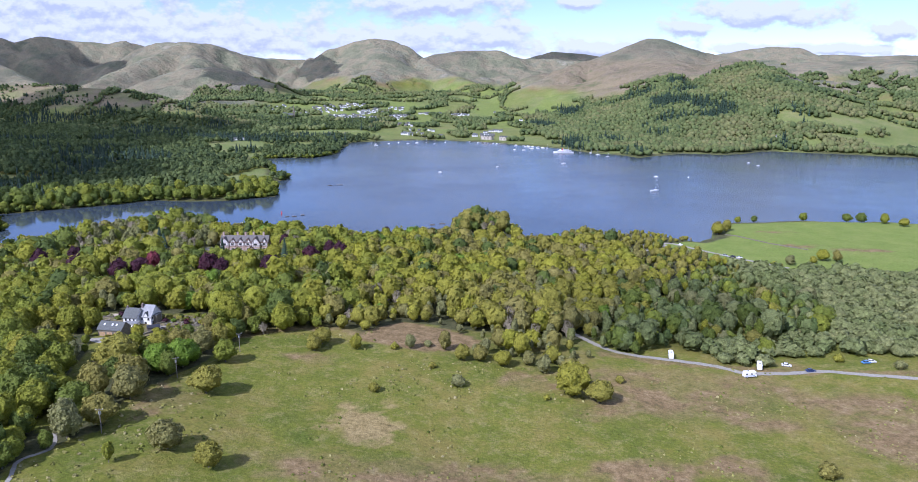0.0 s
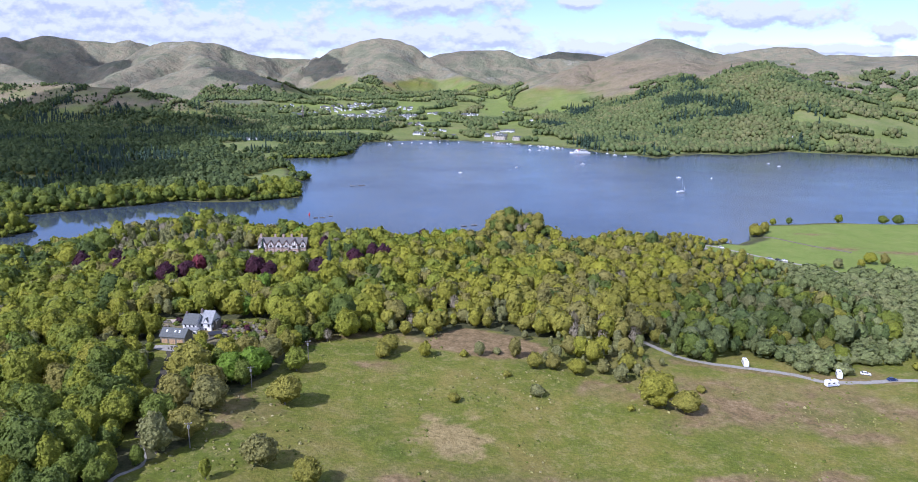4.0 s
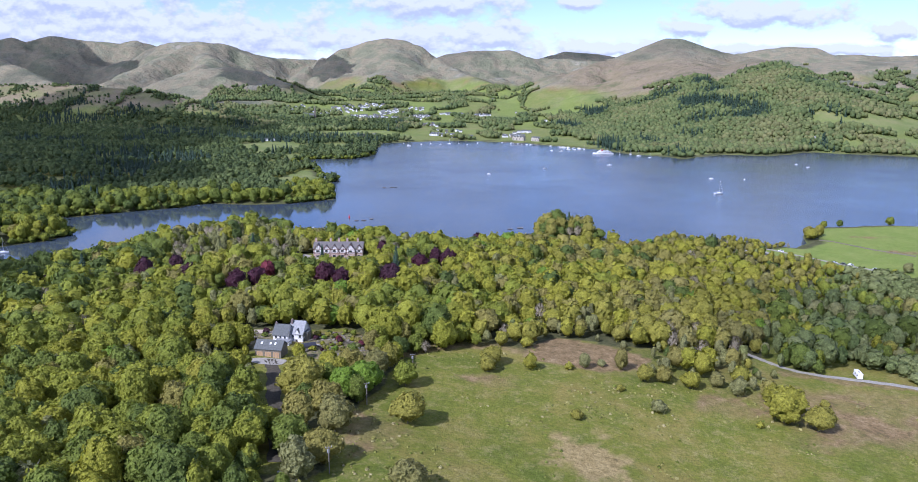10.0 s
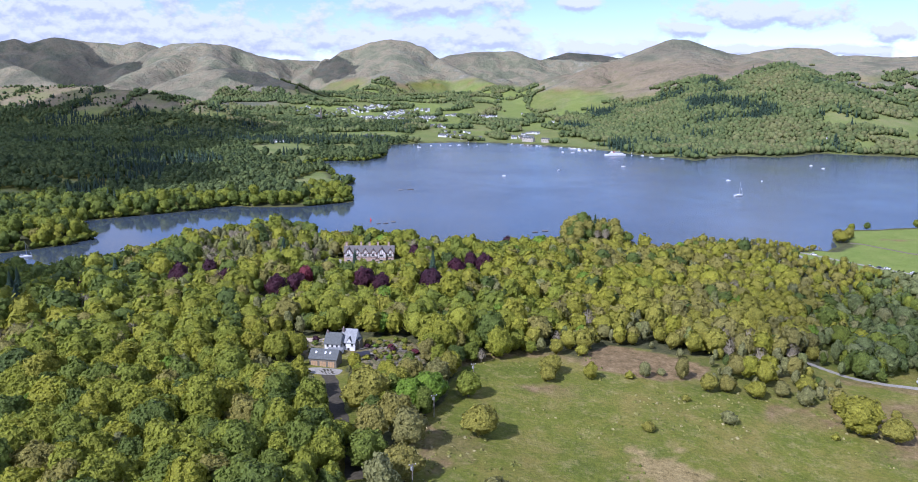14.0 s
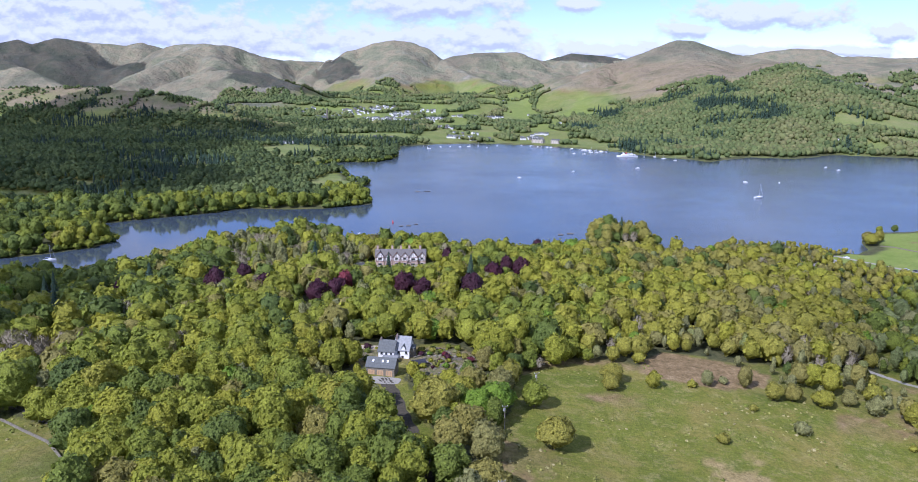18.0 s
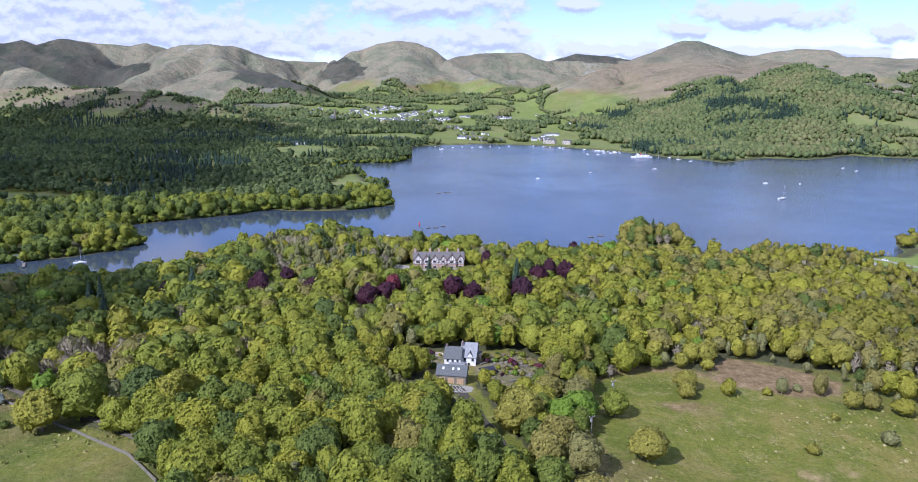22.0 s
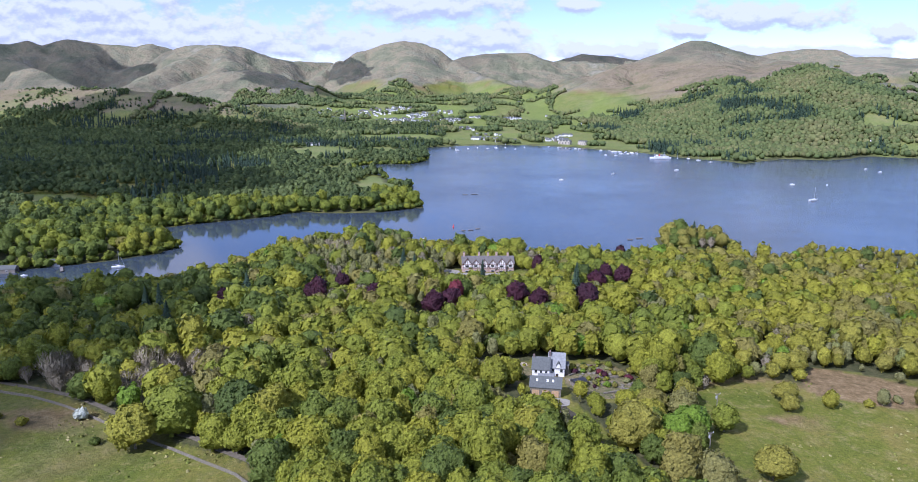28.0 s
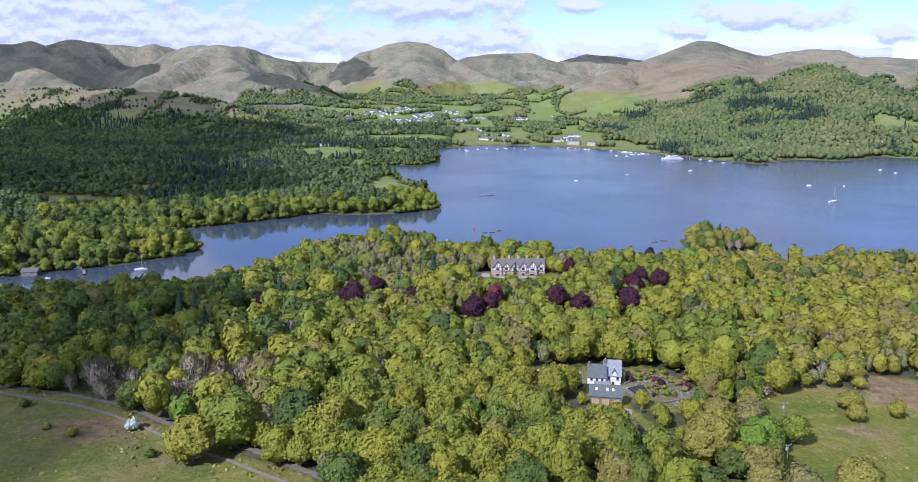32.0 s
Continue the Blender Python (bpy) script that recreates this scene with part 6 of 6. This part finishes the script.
for x, y in ((-207, 1675), (-195, 1645), (-191, 1616), (-166, 1663), (-145, 1681), (-122, 1667), (-102, 1685), (-80, 1700), (-60, 1660), (-35, 1710), (118, 1532), (137, 1521), (158, 1562), (172, 1563), (193, 1565), (229, 1491), (249, 1469), (271, 1470), (280, 1437), (293, 1405)):
    if pick.random() < 0.45:
        sailing_boat(x, y, pick.uniform(0, 360), pick.uniform(7, 9.5), "small white sailing boat moored off the far village")
    else:
        motor_boat(x, y, pick.uniform(0, 360), pick.uniform(7, 10), "small white cabin boat moored off the far village")
for k in range(26):
    f = pick.random()
    x, y = 30 + 190 * f + pick.uniform(-8, 8), 1738 - 165 * f - pick.uniform(6, 22)
    motor_boat(x, y, pick.choice((55, 235, 140)) + pick.uniform(-9, 9), pick.uniform(7, 11), "white hire boat tied up at the far piers")


def jetty(x, y, turn, long):
    j = thing("jetty", "wooden jetty on posts running out from the shore", "jetty", pose(x, y, 0, 0, 0, turn), "jetties")
    part("deck", box(0, long, -1.1, 1.1, 0.55, 0.75), mat_wood, j)
    for u in np.arange(1.0, long, 5.0):
        for s in (-1, 1):
            part("post", tube((u, s, -2), (u, s, 1.2), 0.13, sides=6), mat_wood, j)


for x, y, turn, long in ((-150, 1752, -85, 30), (-60, 1778, -95, 30), (40, 1745, -120, 34), (75, 1725, -125, 38), (110, 1690, -125, 34), (160, 1635, -130, 26), (200, 1600, -130, 26), (-488, 577, -60, 14)):
    jetty(x, y, turn, long)


def buoy(x, y):
    b = thing("buoy", "red marker buoy floating on the lake", "buoy", pose(x, y, 0, 0, 0, 0))
    part("float", tube((0, 0, -0.4), (0, 0, 1.0), 0.9, 0.75, 12), mat_red, b)
    part("cage", tube((0, 0, 1.0), (0, 0, 2.6), 0.4, 0.2, 8), mat_red, b)
    part("topmark", box(-0.25, 0.25, -0.25, 0.25, 2.6, 3.0, 0.06), mat_red, b)


def raft(x, y, turn, long, wide):
    r = thing("pontoon", "dark floating pontoon low on the water", "pontoon", pose(x, y, 0, 0, 0, turn), "pontoons")
    part("deck", box(-long / 2, long / 2, -wide / 2, wide / 2, 0.2, 0.6, 0.05), mat_wood, r)
    for s in (-0.35, 0.35):
        part("float", tube((-long / 2, s * wide, 0.05), (long / 2, s * wide, 0.05), 0.3, sides=8), mat_dark_paint, r)


buoy(-191, 748)
raft(-178, 966, 5, 6, 3), raft(-166, 970, 8, 9, 2.5), raft(-174, 733, 10, 5, 2), raft(-167, 741, 15, 4, 2), raft(-17, 701, 0, 6, 2.2), raft(-27, 695, 12, 5, 2), raft(-181, 731, 30, 4, 1.5)


def boathouse(x, y, turn, w, d, paint, label):
    z = 0.3
    b = thing("boathouse", label, "boathouse", pose(x, y, z, 0, 0, turn), "boathouses")
    part("wall", gabled(-w / 2, w / 2, -d / 2, d / 2, -1.5, 2.8, 5.0), paint, b)
    part("roof", roof(-w / 2, w / 2, -d / 2, d / 2, 2.8, 5.0), mat_slate, b)
    part("boat_door", box(w / 2 - 0.05, w / 2 + 0.08, -d * 0.3, d * 0.3, -0.5, 2.2), mat_dark_paint, b)
    window(b, 0, -d / 2, 1.0, 1.2, 1.0)


boathouse(-519, 563, 8, 11, 7, mat_wood, "dark stone boathouse with slate roof at the water")
boathouse(-497, 583, 20, 9, 6, mat_white, "pale boathouse with grey roof under the trees")


# ---- villages ----
def cottage(w, d, eave, ridge, paint, name="house", wing=False, label="white rendered house with a grey slate roof"):
    h = thing(name, label, "house", pose(0, 0, -500), "houses of the far village")
    part("wall", gabled(-w / 2, w / 2, -d / 2, d / 2, -4, eave, ridge), paint, h)
    part("roof", roof(-w / 2, w / 2, -d / 2, d / 2, eave, ridge), mat_slate, h)
    if wing:
        part("wing", gabled(w * 0.05, w * 0.38, -d * 0.95, 0, -4, eave, ridge - 0.6, "y"), paint, h)
        part("wing_roof", roof(w * 0.05, w * 0.38, -d * 0.95, 0, eave, ridge - 0.6, "y"), mat_slate, h)
    for s in (-1, 1):
        part("chimney", box(s * w * 0.4 - 0.5, s * w * 0.4 + 0.5, -0.4, 0.4, ridge - 1, ridge + 1.3), mat_stone, h)
    for f in (-0.3, -0.1, 0.25):
        for z in (0.8, 3.6):
            part("window", box(f * w - 0.55, f * w + 0.55, -d / 2 - 0.06, -d / 2 + 0.05, z, z + 1.4), mat_glass, h)
    return h


KINDS = [cottage(12, 8, 5.4, 8.6, mat_white), cottage(16, 9, 5.6, 9.2, mat_white, wing=True), cottage(22, 9, 5.8, 9.4, mat_white), cottage(11, 8, 5.2, 8.4, mat_stone, label="grey stone house with a slate roof"),
         cottage(18, 9, 6.5, 10.0, mat_stone, label="grey stone house with a slate roof"), cottage(26, 10, 7.0, 11.0, mat_white, wing=True, label="long white terrace of houses with slate roofs")]


def settle(x, y, turn, kind):
    return copy_thing(KINDS[kind], pose(x, y, height(x, y) + 0.4, 0, 0, turn) @ Matrix.Scale(0.66, 4))


for cx, cy, rx, ry, n in TOWN:
    n = round(n * 1.35)
    for k in range(n):
        a, f = 6.283 * (k * 0.618 + 0.1 * pick.random()), math.sqrt((k + 0.5) / n)
        settle(cx + rx * f * math.cos(a), cy + ry * f * math.sin(a), pick.choice((0, 8, -12, 25, 75, -30)), pick.choice((0, 0, 0, 1, 3, 0, 1, 4, 2)))
for x, y, turn, kind in ((-1217, 1752, 10, 0), (-1200, 1760, -20, 1), (-1033, 1815, 0, 2), (-945, 1837, 15, 1), (-925, 1840, -10, 0), (-800, 1674, 5, 2), (-785, 1670, 30, 0), (-763, 1749, -15, 1), (-743, 1829, 10, 5), (-735, 1832, 70, 1),
                         (-520, 1641, 0, 2), (-505, 1650, 20, 1), (-684, 1376, 5, 5), (847, 1869, 0, 5), (734, 1640, 10, 5), (748, 1650, -20, 1), (475, 1700, 0, 4), (460, 1690, 10, 4), (381, 1640, 0, 0), (395, 1595, 10, 4), (376, 1886, 0, 1),
                         (474, 2023, 0, 0), (417, 2152, 20, 1), (128, 2662, 0, 0), (664, 2086, 0, 2), (200, 2350, 10, 1), (-30, 3050, 0, 2), (60, 3080, 0, 0), (-200, 3250, 10, 0)):
    settle(x, y, turn, kind)
for ob in [o for k in KINDS for o in (*k.children_recursive, k)]:
    bpy.data.objects.remove(ob)


mat_cream = shader("cream_render", lambda t: ramp(t, place_noise(t, 0.8, 5.0), [(0.3, (0.40, 0.35, 0.27)), (0.7, (0.55, 0.50, 0.41))]), 0.85, 0.2)


def hotel(x, y, turn, w, d, tall, paint, label):
    h = thing("hotel", label, "hotel", pose(x, y, height(x, y), 0, 0, turn), "hotels at the waterside")
    part("wall", gabled(-w / 2, w / 2, -d / 2, d / 2, -3, tall, tall + 4), paint, h)
    part("roof", roof(-w / 2, w / 2, -d / 2, d / 2, tall, tall + 4), mat_slate, h)
    for u in np.linspace(-w / 2 + 3.5, w / 2 - 3.5, 4):
        part("gable", gabled(u - 2.6, u + 2.6, -d / 2 - 1.2, 0, -3, tall, tall + 3, "y"), paint, h)
        part("gable_roof", roof(u - 2.6, u + 2.6, -d / 2 - 1.2, 0, tall, tall + 3, "y"), mat_slate, h)
        for z in np.arange(1.0, tall - 1.5, 3.0):
            part("window", box(u - 0.9, u + 0.9, -d / 2 - 1.27, -d / 2 - 1.15, z, z + 1.7), mat_glass, h)


hotel(68, 1772, -30, 30, 11, 7.5, mat_cream, "cream waterside hotel with gables")
hotel(-88, 1830, 5, 20, 10, 8.0, mat_white, "white hotel with gables beside the far piers")
hotel(108, 1752, -40, 22, 10, 7.0, mat_cream, "long cream guest house above the shore")


def church(x, y):
    c = thing("church", "grey stone church with a tall spire", "church", pose(x, y, height(x, y), 0, 0, 15))
    part("nave", gabled(-14, 14, -6, 6, -3, 9, 15), mat_stone, c)
    part("roof", roof(-14, 14, -6, 6, 9, 15), mat_slate, c)
    part("tower", box(14, 20, -3, 3, -3, 20), mat_stone, c)
    part("spire", tube((17, 0, 20), (17, 0, 46), 3.6, 0.2, 8), mat_stone, c)


church(-590, 2470)

# ---- single trees, shrubs and the planted trees round the houses ----
def bush_at(x, y, size, tint, label, name="bush", material=None):
    tree(name, label, "bush", x, y, size, bush[int(abs(x) * 3) % 3], tint, material or mat_broad, BUSH_STEM, "bushes in the meadow")


for x, y, size, tint, k in FIELD_TREES:
    what = "bright green sycamore" if tint > 0.95 or tint < 0.3 else "yellow-green oak" if tint < 0.6 else "bronze-green oak" if tint < 0.75 else "grey-green ash"
    tree("field_tree", what + " tree standing by itself on open grass", "tree", x, y, size * 0.92, full[k], tint, mat_broad, TRUNK, "trees standing in the open", 0.86)
tree("field_tree", "thin young birch tree in the meadow grass", "tree", -101, 186, 0.6, birch[0], 0.3, mat_broad, THIN_TRUNK, "trees standing in the open")
for x, y, size, tint in ((-33, 260, 0.95, 0.56), (0, 272, 1.25, 0.82), (36, 265, 0.6, 0.5), (-11, 288, 0.7, 0.6), (122, 210, 1.4, 0.66), (-328, 269, 0.8, 0.5), (-339, 274, 0.6, 0.6), (-298, 257, 0.7, 0.05), (-29, 305, 0.8, 0.5), (-357, 292, 0.8, 0.1),
                         (70, 285, 0.8, 0.6), (-14, 312, 0.8, 0.82), (182, 318, 1.0, 0.5), (204, 306, 1.1, 0.8)):
    bush_at(x, y, size, tint, "low green bush on the open grass")
bush_at(-311, 274, 1.0, 0.7, "hawthorn bush covered in white blossom", "hawthorn_bush", mat_blossom)

for x, y, size, tint in COPPER_BEECHES:
    tree("copper_beech_tree", "copper beech tree with dark purple foliage among green trees", "tree", x, y, size * 0.96, full[int(abs(x)) % 5], tint, mat_copper, TRUNK, "copper beeches by the mansion")
for x, y, size in CONIFERS:
    tree("conifer_tree", "tall dark green conifer tree standing above the wood", "tree", x, y, size, fir[int(abs(x)) % 3], (abs(x) % 10) / 12, mat_needle, THIN_TRUNK, "tall conifers")

# the garden round the white house: shrubs in many greens and reds
plot = random.Random(12)
for k in range(70):
    a, f = plot.uniform(0, 6.283), math.sqrt(plot.random())
    cx, cy, rx, ry = (-129, 318, 15, 17) if k % 3 else (-166, 318, 9, 13)
    x, y = cx + rx * f * math.cos(a), cy + ry * f * math.sin(a)
    if math.hypot(x + 150, y - 316) < 11:
        continue
    red = plot.random() < 0.2
    tree("garden_shrub", "purple-red garden shrub on a stony terrace" if red else "rounded green garden shrub on a stony terrace", "bush", x, y, plot.uniform(0.28, 0.72), bush[k % 3], plot.random(), mat_copper if red else mat_broad, BUSH_STEM, "garden shrubs")

# boulders of the rock garden
BOULDERS = []
for k in range(4):
    v = ICO * (0.9, 0.7, 0.5) * dice.uniform(0.75, 1.2, (12, 1))
    ob = mesh_from(v, np.zeros((0, 4), int), "stone", mat_stone, False, ICO_FACES)
    BOULDERS.append(ob.data)
    bpy.data.objects.remove(ob)
for k in range(64):
    a, f = plot.uniform(0, 6.283), math.sqrt(plot.random())
    cx, cy, rx, ry = (-129, 313, 14, 18) if k % 4 else (-167, 318, 10, 10)
    x, y = cx + rx * f * math.cos(a), cy + ry * f * math.sin(a)
    if math.hypot(x + 150, y - 316) < 11:
        continue
    root = thing("boulder", "pale grey boulder on a stony garden slope", "rock", pose(x, y, height(x, y) + 0.2, 0, 0, plot.uniform(0, 360)) @ Matrix.Scale(plot.uniform(0.5, 1.5), 4), "garden boulders")
    new("stone", BOULDERS[k % 4]).parent = root
